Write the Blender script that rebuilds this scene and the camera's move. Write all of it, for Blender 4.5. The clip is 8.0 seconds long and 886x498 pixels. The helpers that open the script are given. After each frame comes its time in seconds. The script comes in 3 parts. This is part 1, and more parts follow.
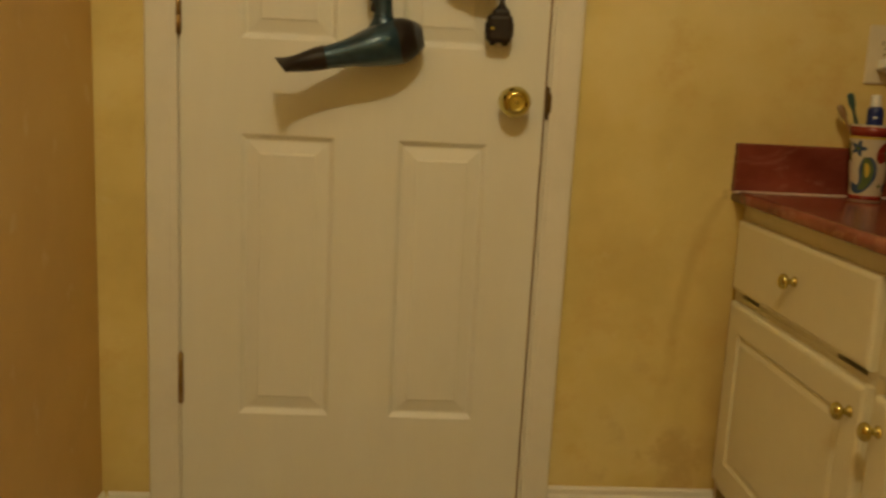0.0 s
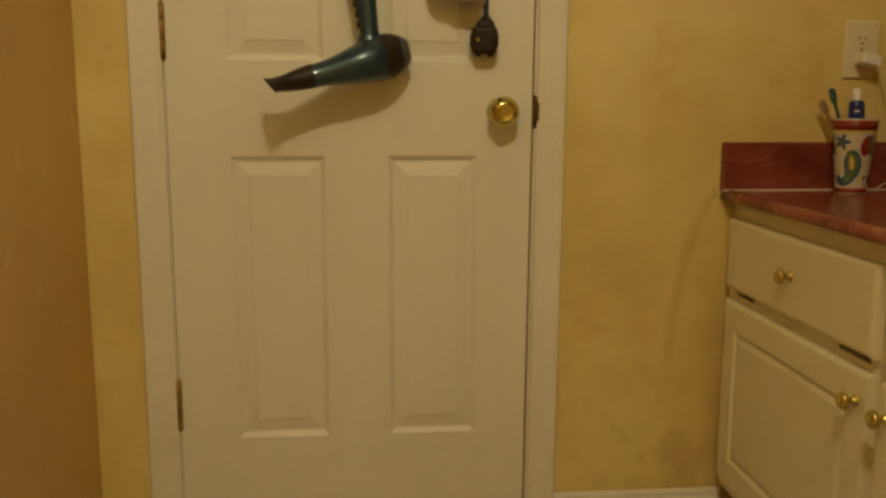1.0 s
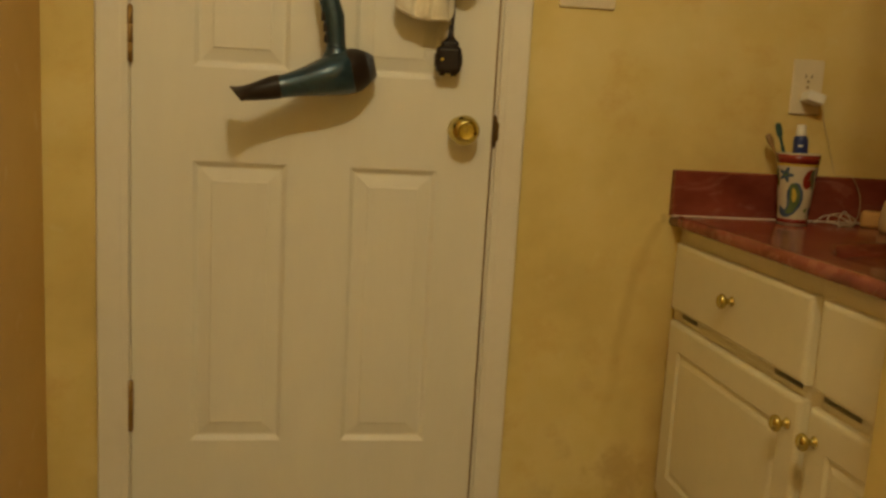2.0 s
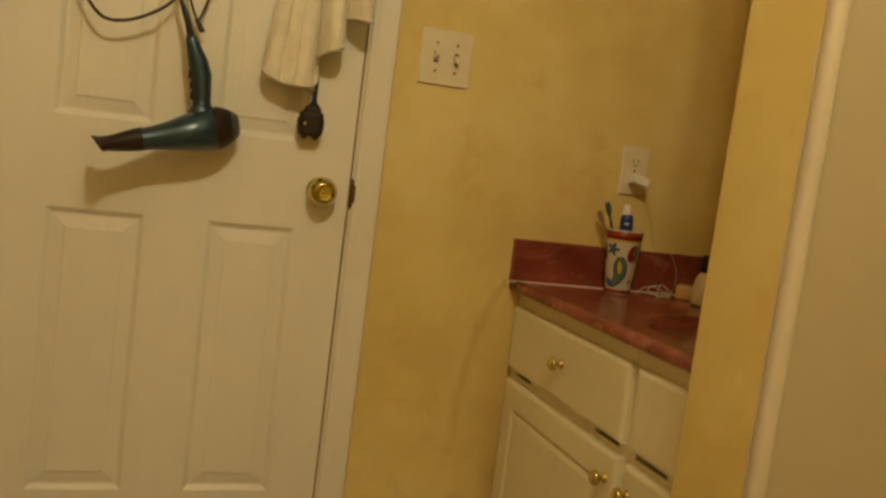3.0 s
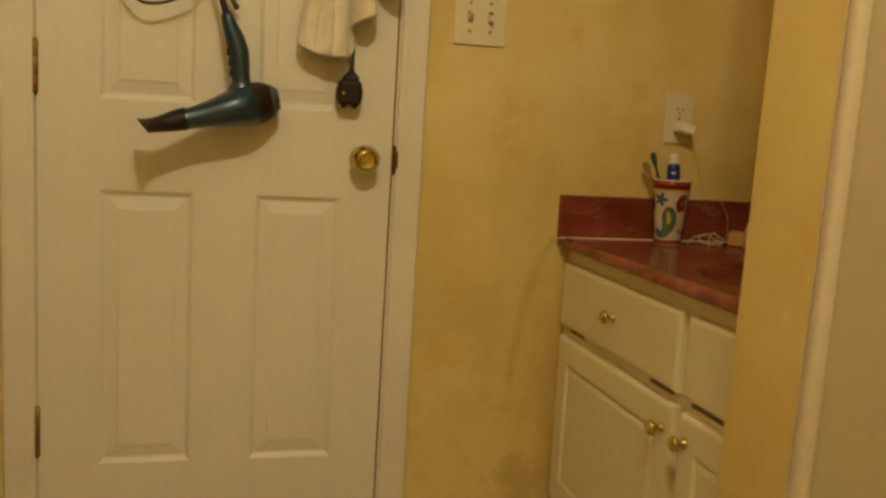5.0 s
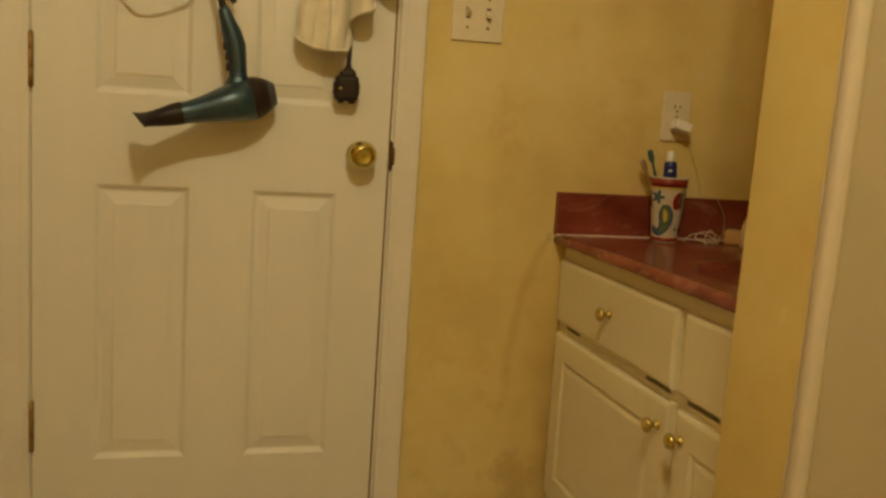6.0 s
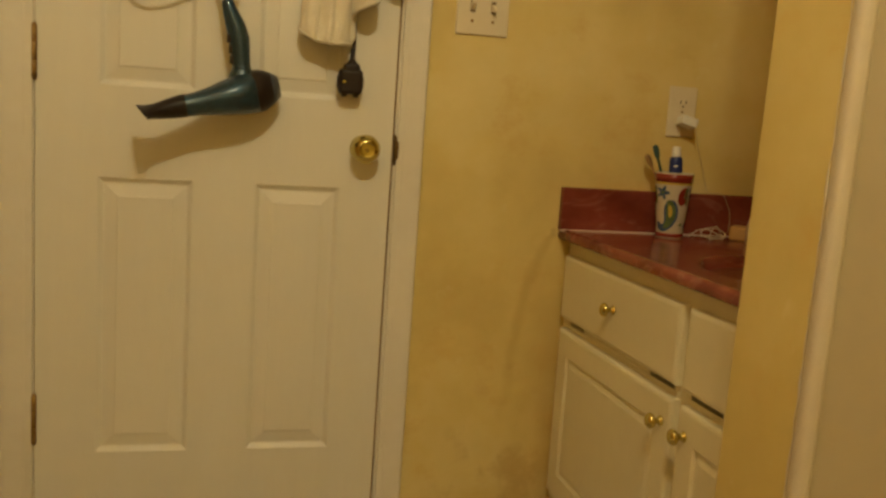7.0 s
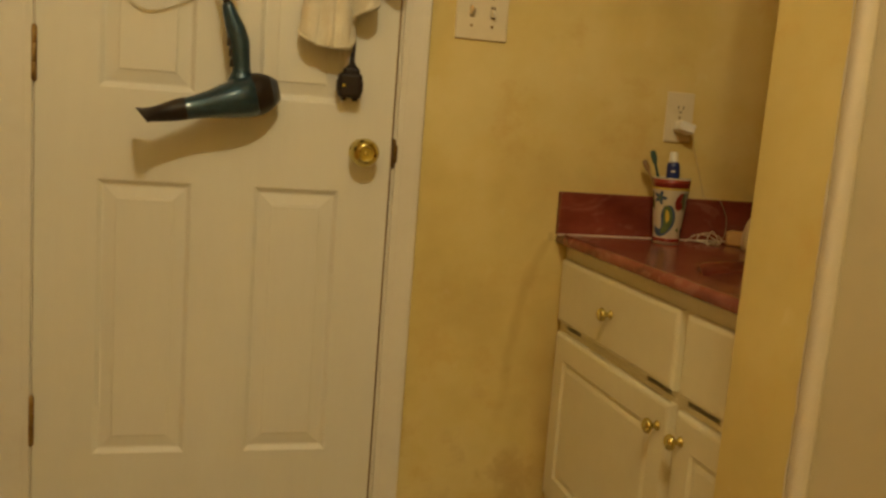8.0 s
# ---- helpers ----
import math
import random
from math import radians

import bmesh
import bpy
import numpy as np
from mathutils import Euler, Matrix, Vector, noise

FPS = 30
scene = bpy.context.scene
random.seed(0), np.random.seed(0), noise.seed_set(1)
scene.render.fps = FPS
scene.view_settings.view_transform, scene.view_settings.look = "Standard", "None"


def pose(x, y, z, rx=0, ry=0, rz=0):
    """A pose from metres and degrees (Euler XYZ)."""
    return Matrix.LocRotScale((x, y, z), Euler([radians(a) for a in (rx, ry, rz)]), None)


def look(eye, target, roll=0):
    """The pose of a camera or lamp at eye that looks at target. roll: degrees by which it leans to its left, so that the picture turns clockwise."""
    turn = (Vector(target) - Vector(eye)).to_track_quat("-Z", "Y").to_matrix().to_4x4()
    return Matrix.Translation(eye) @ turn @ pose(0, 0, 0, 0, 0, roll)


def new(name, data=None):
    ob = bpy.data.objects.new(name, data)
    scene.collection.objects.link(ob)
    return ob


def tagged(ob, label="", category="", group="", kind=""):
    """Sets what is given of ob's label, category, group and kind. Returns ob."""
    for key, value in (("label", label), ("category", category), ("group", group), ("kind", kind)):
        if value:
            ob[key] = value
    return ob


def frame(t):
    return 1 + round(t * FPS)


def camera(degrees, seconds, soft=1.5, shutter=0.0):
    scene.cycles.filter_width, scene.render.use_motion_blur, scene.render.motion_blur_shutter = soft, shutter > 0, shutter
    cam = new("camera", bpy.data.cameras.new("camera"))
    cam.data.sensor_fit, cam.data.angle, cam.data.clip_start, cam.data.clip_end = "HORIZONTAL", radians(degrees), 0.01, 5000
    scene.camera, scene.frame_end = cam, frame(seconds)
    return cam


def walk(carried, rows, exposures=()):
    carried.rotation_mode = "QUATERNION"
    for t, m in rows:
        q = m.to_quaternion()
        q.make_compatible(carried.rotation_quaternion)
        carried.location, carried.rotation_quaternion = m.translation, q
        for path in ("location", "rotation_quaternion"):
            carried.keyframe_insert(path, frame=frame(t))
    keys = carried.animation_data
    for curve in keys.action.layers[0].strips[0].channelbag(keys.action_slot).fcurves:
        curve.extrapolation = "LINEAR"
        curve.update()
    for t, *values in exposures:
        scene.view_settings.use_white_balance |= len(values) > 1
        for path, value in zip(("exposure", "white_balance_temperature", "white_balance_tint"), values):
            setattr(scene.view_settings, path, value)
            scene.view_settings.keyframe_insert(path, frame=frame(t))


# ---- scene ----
cam = camera(53.0, 8.0, soft=2.7, shutter=0.35)
PATH = [
    (0, (0.421, -1.771, 0.965), (0.536, 0.192, 0.6), 2.8),
    (0.2, (0.398, -1.76, 0.961), (0.473, 0.205, 0.593), 3.1),
    (0.5, (0.381, -1.755, 0.958), (0.442, 0.215, 0.622), 0.9),
    (0.7, (0.372, -1.767, 0.957), (0.49, 0.201, 0.623), -0.1),
    (1, (0.374, -1.769, 0.96), (0.552, 0.195, 0.629), 0.2),
    (1.2, (0.378, -1.773, 0.966), (0.576, 0.188, 0.63), 0.9),
    (2.3, (0.347, -1.812, 0.986), (0.718, 0.132, 0.694), 5.5),
    (2.5, (0.330, -1.820, 0.996), (0.827, 0.097, 0.715), 6.1),
    (2.6, (0.329, -1.838, 1.0), (0.852, 0.07, 0.743), 6.5),
    (2.8, (0.344, -1.874, 1.005), (0.933, 0.027, 0.808), 8.3),
    (3, (0.332, -1.889, 1.024), (0.941, 0.006, 0.836), 7.0),
    (3.2, (0.333, -1.901, 1.022), (0.894, 0.013, 0.839), 5.8),
    (3.4, (0.336, -1.895, 1.013), (0.837, 0.039, 0.843), 4.2),
    (3.5, (0.341, -1.896, 1.012), (0.842, 0.036, 0.826), 4.1),
    (3.6, (0.342, -1.893, 1.009), (0.851, 0.034, 0.814), 4.0),
    (4, (0.349, -1.901, 1.008), (0.849, 0.024, 0.794), 3.1),
    (4.5, (0.357, -1.905, 1.006), (0.844, 0.021, 0.772), 3.2),
    (4.7, (0.354, -1.904, 1.011), (0.842, 0.019, 0.759), 3.2),
    (5.8, (0.349, -1.904, 1.014), (0.85, 0.012, 0.734), 3.5),
    (6, (0.349, -1.9, 1.01), (0.851, 0.016, 0.735), 3.6),
    (6.5, (0.354, -1.897, 1.007), (0.849, 0.02, 0.728), 4.0),
    (7, (0.358, -1.896, 1.0), (0.845, 0.023, 0.722), 3.8),
    (7.5, (0.347, -1.898, 1.005), (0.848, 0.017, 0.72), 4.2),
    (8, (0.347, -1.898, 1.009), (0.848, 0.018, 0.731), 4.2),
]
walk(cam, [(t, look(eye, target, roll)) for t, eye, target, roll in PATH], [(0.0, -0.03), (1.2, -0.03), (2.4, 0.01), (3.2, 0.11), (8.0, 0.12)])

# ---- world and lamps ----
world = bpy.data.worlds.new("world")
scene.world = world
world.use_nodes = True
world.node_tree.nodes["Background"].inputs[0].default_value = (0.02, 0.015, 0.01, 1)
world.node_tree.nodes["Background"].inputs[1].default_value = 0.05

BULB_OUT = 0.048
LIGHT = (0.454, -1.85, 2.36)      # middle of the two-bulb ceiling fixture
LIGHT_COLOUR = (1.0, 0.865, 0.53)
WATTS = 17.6
for side in (-1, 1):
    lamp = bpy.data.lights.new("bulb_light", "POINT")
    lamp.energy, lamp.color, lamp.shadow_soft_size = WATTS, LIGHT_COLOUR, 0.028
    ob = new("bulb_light", lamp)
    ob.location = (LIGHT[0] + side * BULB_OUT, LIGHT[1], LIGHT[2] - 0.05)


# ---- materials ----
def material(name, colour, rough=0.5, metal=0.0, coat=0.0):
    m = bpy.data.materials.new(name)
    m.use_nodes = True
    b = m.node_tree.nodes["Principled BSDF"]
    b.inputs["Base Color"].default_value = (*colour, 1)
    b.inputs["Roughness"].default_value = rough
    b.inputs["Metallic"].default_value = metal
    b.inputs["Coat Weight"].default_value = coat
    return m


def node(m, kind, **inputs):
    n = m.node_tree.nodes.new(kind)
    for key, value in inputs.items():
        n.inputs[key.replace("_", " ")].default_value = value
    return n


def link(m, a, b):
    m.node_tree.links.new(a, b)


def coords(m):
    return node(m, "ShaderNodeTexCoord").outputs["Object"]


def noise_of(m, scale, detail=4.0, rough=0.55, stretch=None):
    n = node(m, "ShaderNodeTexNoise", Scale=scale, Detail=detail, Roughness=rough)
    src = coords(m)
    if stretch:
        mp = node(m, "ShaderNodeMapping")
        mp.inputs["Scale"].default_value = stretch
        link(m, src, mp.inputs["Vector"])
        src = mp.outputs["Vector"]
    link(m, src, n.inputs["Vector"])
    return n.outputs["Fac"]


def ramp(m, fac, stops):
    r = node(m, "ShaderNodeValToRGB")
    els = r.color_ramp.elements
    while len(els) < len(stops):
        els.new(0.5)
    for e, (p, c) in zip(els, stops):
        e.position, e.color = p, (*c, 1)
    link(m, fac, r.inputs["Fac"])
    return r.outputs["Color"]


def mix(m, fac, a, b):
    x = node(m, "ShaderNodeMix")
    x.data_type = "RGBA"
    for sock, v in ((x.inputs[0], fac), (x.inputs[6], a), (x.inputs[7], b)):
        if isinstance(v, (int, float)):
            sock.default_value = v
        elif isinstance(v, tuple):
            sock.default_value = (*v, 1)
        else:
            link(m, v, sock)
    return x.outputs[2]


def maths(m, op, a, b=0.0, c=0.0):
    x = node(m, "ShaderNodeMath")
    x.operation = op
    for sock, v in zip(x.inputs, (a, b, c)):
        if isinstance(v, (int, float)):
            sock.default_value = v
        else:
            link(m, v, sock)
    return x.outputs[0]


def bsdf(m):
    return m.node_tree.nodes["Principled BSDF"]


def bump(m, fac, strength, distance):
    b = node(m, "ShaderNodeBump", Strength=strength, Distance=distance)
    link(m, fac, b.inputs["Height"])
    link(m, b.outputs["Normal"], bsdf(m).inputs["Normal"])


def mottled(name, stops, scale, rough, bump_scale=120.0, bump_depth=0.0006, rough_spread=0.1, coat=0.0, metal=0.0, stretch=None):
    """Colour varied at two scales, with fine relief and uneven gloss."""
    m = material(name, stops[0][1], rough, metal, coat)
    big = noise_of(m, scale, 5.0, 0.6, stretch)
    fine = noise_of(m, scale * 9, 4.0, 0.6, stretch)
    fac = maths(m, "ADD", maths(m, "MULTIPLY", big, 0.75), maths(m, "MULTIPLY", fine, 0.25))
    link(m, ramp(m, fac, stops), bsdf(m).inputs["Base Color"])
    link(m, maths(m, "MULTIPLY_ADD", big, rough_spread, rough - rough_spread / 2), bsdf(m).inputs["Roughness"])
    bump(m, noise_of(m, bump_scale, 3.0), 0.5, bump_depth)
    return m


def soft_range(m, value, low, high, start=0.0, end=1.0):
    n = node(m, "ShaderNodeMapRange")
    n.interpolation_type = "SMOOTHSTEP"
    for key, v in (("From Min", low), ("From Max", high), ("To Min", start), ("To Max", end)):
        n.inputs[key].default_value = v
    link(m, value, n.inputs["Value"])
    return n.outputs[0]


def sponged_paint(name, stains, tones=((0.50, 0.385, 0.125), (0.62, 0.495, 0.18), (0.70, 0.585, 0.26))):
    """Sponge-painted ochre wall: broad clouds, dabs of the sponge, and drip stains on the door wall."""
    m = material(name, (0.66, 0.5, 0.2), 0.5)
    a = noise_of(m, 2.4, 4.0, 0.55)
    b = noise_of(m, 8.0, 6.0, 0.60)
    fac = maths(m, "ADD", maths(m, "MULTIPLY", a, 0.68), maths(m, "MULTIPLY", b, 0.32))
    col = ramp(m, fac, tuple(zip((0.28, 0.5, 0.70), tones)))
    # worn orange dabs of the first coat, and small pale scuffs
    dabs = ramp(m, noise_of(m, 4.3, 5.0, 0.7, (1.0, 1.0, 1.3)), ((0.55, (0, 0, 0)), (0.72, (1, 1, 1))))
    col = mix(m, maths(m, "MULTIPLY", dabs, 0.6), col, (0.62, 0.40, 0.135))
    scuffs = ramp(m, noise_of(m, 17.0, 3.0, 0.5, (1.0, 1.0, 0.8)), ((0.66, (0, 0, 0)), (0.74, (1, 1, 1))))
    col = mix(m, maths(m, "MULTIPLY", scuffs, 0.22), col, (0.80, 0.72, 0.42))
    if stains:
        sep = node(m, "ShaderNodeSeparateXYZ")
        link(m, coords(m), sep.inputs[0])
        x, z = sep.outputs["X"], sep.outputs["Z"]
        # a run of water that left the counter's corner
        t = maths(m, "SUBTRACT", 0.770, z)
        run = maths(m, "POWER", maths(m, "MAXIMUM", t, 0.0001), 0.42)
        line = maths(m, "SUBTRACT", 1.112, maths(m, "MULTIPLY", run, 0.155))
        wob = maths(m, "MULTIPLY", maths(m, "SUBTRACT", noise_of(m, 11.0), 0.5), 0.045)
        gap = maths(m, "ADD", maths(m, "SUBTRACT", x, line), wob)
        below = soft_range(m, t, -0.004, 0.01)
        fading = soft_range(m, z, 0.25, 0.50)
        edge = soft_range(m, maths(m, "ABSOLUTE", gap), 0.001, 0.022, 1.0, 0.0)
        track = maths(m, "MULTIPLY", maths(m, "MULTIPLY", edge, maths(m, "MULTIPLY", below, fading)), maths(m, "MULTIPLY", noise_of(m, 16.0), 0.46))
        inside = maths(m, "MULTIPLY", maths(m, "MULTIPLY", soft_range(m, gap, 0.0, 0.05), below), maths(m, "MULTIPLY", noise_of(m, 7.0, 4.0, 0.6), 0.36))
        col = mix(m, inside, col, (0.52, 0.37, 0.12))
        col = mix(m, track, col, (0.36, 0.20, 0.05))
        # smudged patches low on the wall, and a brown tint along the cabinet's side
        low = maths(m, "MULTIPLY", soft_range(m, z, 0.12, 0.62, 1.0, 0.0), soft_range(m, x, 0.78, 0.97))
        blot = soft_range(m, noise_of(m, 8.0, 4.0, 0.6), 0.50, 0.66)
        col = mix(m, maths(m, "MULTIPLY", maths(m, "MULTIPLY", blot, low), 0.50), col, (0.43, 0.26, 0.075))
        side_brown = maths(m, "MULTIPLY", soft_range(m, x, 1.075, 1.125), soft_range(m, z, 0.30, 0.70, 1.0, 0.0))
        col = mix(m, maths(m, "MULTIPLY", side_brown, maths(m, "MULTIPLY", noise_of(m, 12.0), 0.8)), col, (0.40, 0.24, 0.07))
        # a brown mark beside the splash's end
        mark = maths(m, "MULTIPLY", soft_range(m, maths(m, "ABSOLUTE", maths(m, "SUBTRACT", x, 1.096)), 0.002, 0.010, 1.0, 0.0), soft_range(m, maths(m, "ABSOLUTE", maths(m, "SUBTRACT", z, 0.772)), 0.004, 0.014, 1.0, 0.0))
        col = mix(m, maths(m, "MULTIPLY", mark, 0.28), col, (0.25, 0.13, 0.04))
    link(m, col, bsdf(m).inputs["Base Color"])
    link(m, maths(m, "MULTIPLY_ADD", b, 0.15, 0.42), bsdf(m).inputs["Roughness"])
    bump(m, noise_of(m, 160.0, 3.0), 0.4, 0.0006)
    return m


M_WALL = sponged_paint("sponged_wall", False)
# browner copy of the ochre paint, its colour carries the west wall's shade
M_WALL_SHADED = sponged_paint("sponged_wall_shaded", False, ((0.50, 0.31, 0.10), (0.60, 0.39, 0.135), (0.66, 0.46, 0.18)))
M_WALL_STAINED = sponged_paint("sponged_wall_stained", True, ((0.57, 0.430, 0.150), (0.72, 0.575, 0.225), (0.80, 0.675, 0.34)))
M_DOOR = mottled("door_paint", ((0.3, (0.745, 0.72, 0.645)), (0.7, (0.79, 0.77, 0.70))), 3.0, 0.42, 70.0, 0.0005, stretch=(3, 1, 0.6))
M_TRIM = mottled("trim_paint", ((0.3, (0.72, 0.68, 0.6)), (0.7, (0.80, 0.77, 0.70))), 5.0, 0.4, 60.0, 0.0006)
M_CABINET = mottled("cabinet_paint", ((0.3, (0.70, 0.63, 0.43)), (0.7, (0.77, 0.71, 0.51))), 4.0, 0.36, 50.0, 0.0005)
M_CEILING = mottled("ceiling_paint", ((0.3, (0.74, 0.72, 0.68)), (0.7, (0.80, 0.79, 0.76))), 6.0, 0.8, 200.0, 0.002)
M_FLOOR = mottled("vinyl_floor", ((0.3, (0.34, 0.27, 0.18)), (0.7, (0.48, 0.4, 0.29))), 7.0, 0.4, 90.0, 0.0006)
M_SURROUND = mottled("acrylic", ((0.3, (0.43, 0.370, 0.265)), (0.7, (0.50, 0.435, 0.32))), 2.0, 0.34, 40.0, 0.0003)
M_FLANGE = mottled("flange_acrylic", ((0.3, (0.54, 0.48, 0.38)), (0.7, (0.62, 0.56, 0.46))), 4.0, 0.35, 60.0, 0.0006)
M_DARK = material("dark_gap", (0.03, 0.017, 0.008), 0.9)
M_BRASS = mottled("polished_brass", ((0.3, (0.55, 0.46, 0.15)), (0.7, (0.67, 0.57, 0.21))), 20.0, 0.10, 90.0, 0.00003, 0.05, metal=1.0)
M_TARNISH = mottled("tarnished_brass", ((0.35, (0.22, 0.125, 0.04)), (0.65, (0.42, 0.27, 0.10))), 40.0, 0.5, 200.0, 0.0003, metal=0.7)
M_STRIKE = mottled("dark_brass", ((0.35, (0.10, 0.055, 0.018)), (0.65, (0.20, 0.12, 0.045))), 40.0, 0.5, 200.0, 0.0003, metal=0.6)
# brown put on the stop and added fillers to colour the shaded door gap
M_GAP_BROWN = mottled("door_gap_brown", ((0.3, (0.26, 0.15, 0.065)), (0.7, (0.36, 0.22, 0.10))), 12.0, 0.7, 90.0, 0.0006, stretch=(4, 4, 0.4))
M_CAULK = mottled("caulk", ((0.3, (0.66, 0.55, 0.41)), (0.7, (0.78, 0.68, 0.53))), 30.0, 0.5, 90.0, 0.002)


def cultured_marble():
    m = material("red_cultured_marble", (0.22, 0.03, 0.02), 0.2, 0.0, 0.0)
    bsdf(m).inputs["Specular IOR Level"].default_value = 0.38
    warp = noise_of(m, 3.5, 5.0, 0.65, (1, 2.2, 2.2))
    n = node(m, "ShaderNodeTexNoise", Scale=7.0, Detail=7.0, Roughness=0.6, Distortion=1.6)
    mp = node(m, "ShaderNodeMapping")
    mp.inputs["Scale"].default_value = (0.7, 1.6, 2.2)
    link(m, coords(m), mp.inputs["Vector"])
    link(m, mp.outputs["Vector"], n.inputs["Vector"])
    base = ramp(m, warp, ((0.3, (0.150, 0.031, 0.019)), (0.5, (0.235, 0.055, 0.034)), (0.7, (0.31, 0.085, 0.054))))
    vein = ramp(m, n.outputs["Fac"], ((0.53, (0, 0, 0)), (0.62, (0.36, 0.36, 0.36)), (0.70, (0.05, 0.05, 0.05))))
    link(m, mix(m, vein, base, (0.45, 0.20, 0.135)), bsdf(m).inputs["Base Color"])
    bump(m, noise_of(m, 30.0), 0.2, 0.0004)
    return m


M_MARBLE = cultured_marble()


# ---- mesh helpers ----
def obj(name, bm, mat, parent=None, smooth=False):
    bmesh.ops.recalc_face_normals(bm, faces=bm.faces)
    me = bpy.data.meshes.new(name)
    bm.to_mesh(me)
    bm.free()
    if smooth:
        for p in me.polygons:
            p.use_smooth = True
    for x in (mat if isinstance(mat, (list, tuple)) else (mat,)):
        me.materials.append(x)
    ob = new(name, me)
    ob.parent = parent
    return ob


def part(name, bm, mat, parent, label="", smooth=False):
    ob = obj(name, bm, mat, parent, smooth)
    if label:
        ob["label"] = label
    return ob


def thing(name, label, category, group="", kind=""):
    return tagged(new(name), label, category, group, kind)


def box(a, b, bevel=0.0, segments=2, bm=None):
    """A box from corner a to corner b, its edges rounded."""
    own = bmesh.new()
    bmesh.ops.create_cube(own, size=1.0)
    a, b = Vector(a), Vector(b)
    for v in own.verts:
        v.co = (a + b) / 2 + Vector((v.co.x * (b.x - a.x), v.co.y * (b.y - a.y), v.co.z * (b.z - a.z)))
    if bevel:
        bmesh.ops.bevel(own, geom=own.edges[:], offset=bevel, segments=segments, profile=0.5, affect="EDGES")
    if bm is None:
        return own
    join(bm, own)
    return bm


def join(bm, other):
    me = bpy.data.meshes.new("tmp")
    other.to_mesh(me)
    other.free()
    bm.from_mesh(me)
    bpy.data.meshes.remove(me)
    return bm


def rings_mesh(rings, closed=True, cap=True, bm=None):
    """Skins a row of vertex rings of equal length."""
    bm = bm or bmesh.new()
    made = [[bm.verts.new(p) for p in r] for r in rings]
    n = len(made[0])
    for a, b in zip(made, made[1:]):
        for i in range(n if closed else n - 1):
            j = (i + 1) % n
            bm.faces.new((a[i], a[j], b[j], b[i]))
    if cap and closed:
        bm.faces.new(made[0][::-1])
        bm.faces.new(made[-1])
    return bm


def lathe(profile, m, sides=28, bm=None):
    """Turns rows of (radius, height) about z, then places the result by m."""
    rings = [[m @ Vector((r * math.cos(k * math.tau / sides), r * math.sin(k * math.tau / sides), h)) for k in range(sides)] for r, h in profile]
    return rings_mesh(rings, bm=bm)


def smooth_path(points, steps=8):
    """A Catmull-Rom curve through the points."""
    p = [Vector(q) for q in points]
    p = [2 * p[0] - p[1]] + p + [2 * p[-1] - p[-2]]
    out = []
    for i in range(1, len(p) - 2):
        for k in range(steps):
            t = k / steps
            a, b, c, d = p[i - 1], p[i], p[i + 1], p[i + 2]
            out.append(0.5 * (2 * b + (c - a) * t + (2 * a - 5 * b + 4 * c - d) * t * t + (3 * b - a - 3 * c + d) * t ** 3))
    out.append(p[-2])
    return out


def tube(points, radius, sides=10, steps=8, bm=None):
    """A round cord through the points; radius is a number or a function of 0..1."""
    pts = smooth_path(points, steps)
    rings, up = [], Vector((0.13, 0.9, 0.31)).normalized()
    for i, q in enumerate(pts):
        d = (pts[min(i + 1, len(pts) - 1)] - pts[max(i - 1, 0)]).normalized()
        u = (up - d * up.dot(d)).normalized()
        up = u
        w = d.cross(u)
        r = radius(i / (len(pts) - 1)) if callable(radius) else radius
        rings.append([q + r * (u * math.cos(k * math.tau / sides) + w * math.sin(k * math.tau / sides)) for k in range(sides)])
    return rings_mesh(rings, bm=bm)


def framed_panel(w, h, profile, to_world):
    """Nested rectangles: rows of (inset, depth) from the rim inwards, closed by the middle field."""
    rings = []
    for inset, d in profile:
        rings.append([to_world(u, v, d) for u, v in ((inset, inset), (w - inset, inset), (w - inset, h - inset), (inset, h - inset))])
    bm = bmesh.new()
    made = [[bm.verts.new(p) for p in r] for r in rings]
    for a, b in zip(made, made[1:]):
        for i in range(4):
            j = (i + 1) % 4
            bm.faces.new((a[i], a[j], b[j], b[i]))
    bm.faces.new(made[-1])
    return bm


# ---- the room ----
LEFT, RIGHT, BACK, HIGH = -0.165, 1.63, -3.0, 2.44
DOOR_W, DOOR_H = 0.711, 2.03

bm = box((LEFT - 0.12, 0, 0), (-0.022, 0.12, HIGH))
box((DOOR_W + 0.022, 0, 0), (RIGHT + 0.12, 0.12, HIGH), bm=bm)
box((-0.022, 0, DOOR_H + 0.03), (DOOR_W + 0.022, 0.12, HIGH), bm=bm)
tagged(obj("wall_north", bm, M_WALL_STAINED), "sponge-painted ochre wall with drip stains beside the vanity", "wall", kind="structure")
tagged(obj("wall_west", box((LEFT - 0.12, BACK, 0), (LEFT, -0.001, HIGH)), M_WALL_SHADED), "sponge-painted ochre side wall, shade put into its colour", "wall", kind="structure")
tagged(obj("wall_east", box((RIGHT, BACK, 0), (RIGHT + 0.12, -0.001, HIGH)), M_WALL), "sponge-painted ochre wall behind the vanity", "wall", kind="structure")
tagged(obj("wall_south", box((LEFT - 0.12, BACK - 0.12, 0), (RIGHT + 0.12, BACK, HIGH)), M_WALL), "sponge-painted ochre wall", "wall", kind="structure")
tagged(obj("floor", box((LEFT - 0.12, BACK - 0.12, -0.1), (RIGHT + 0.12, 1.2, 0)), M_FLOOR), "tan vinyl floor", "floor", kind="structure")
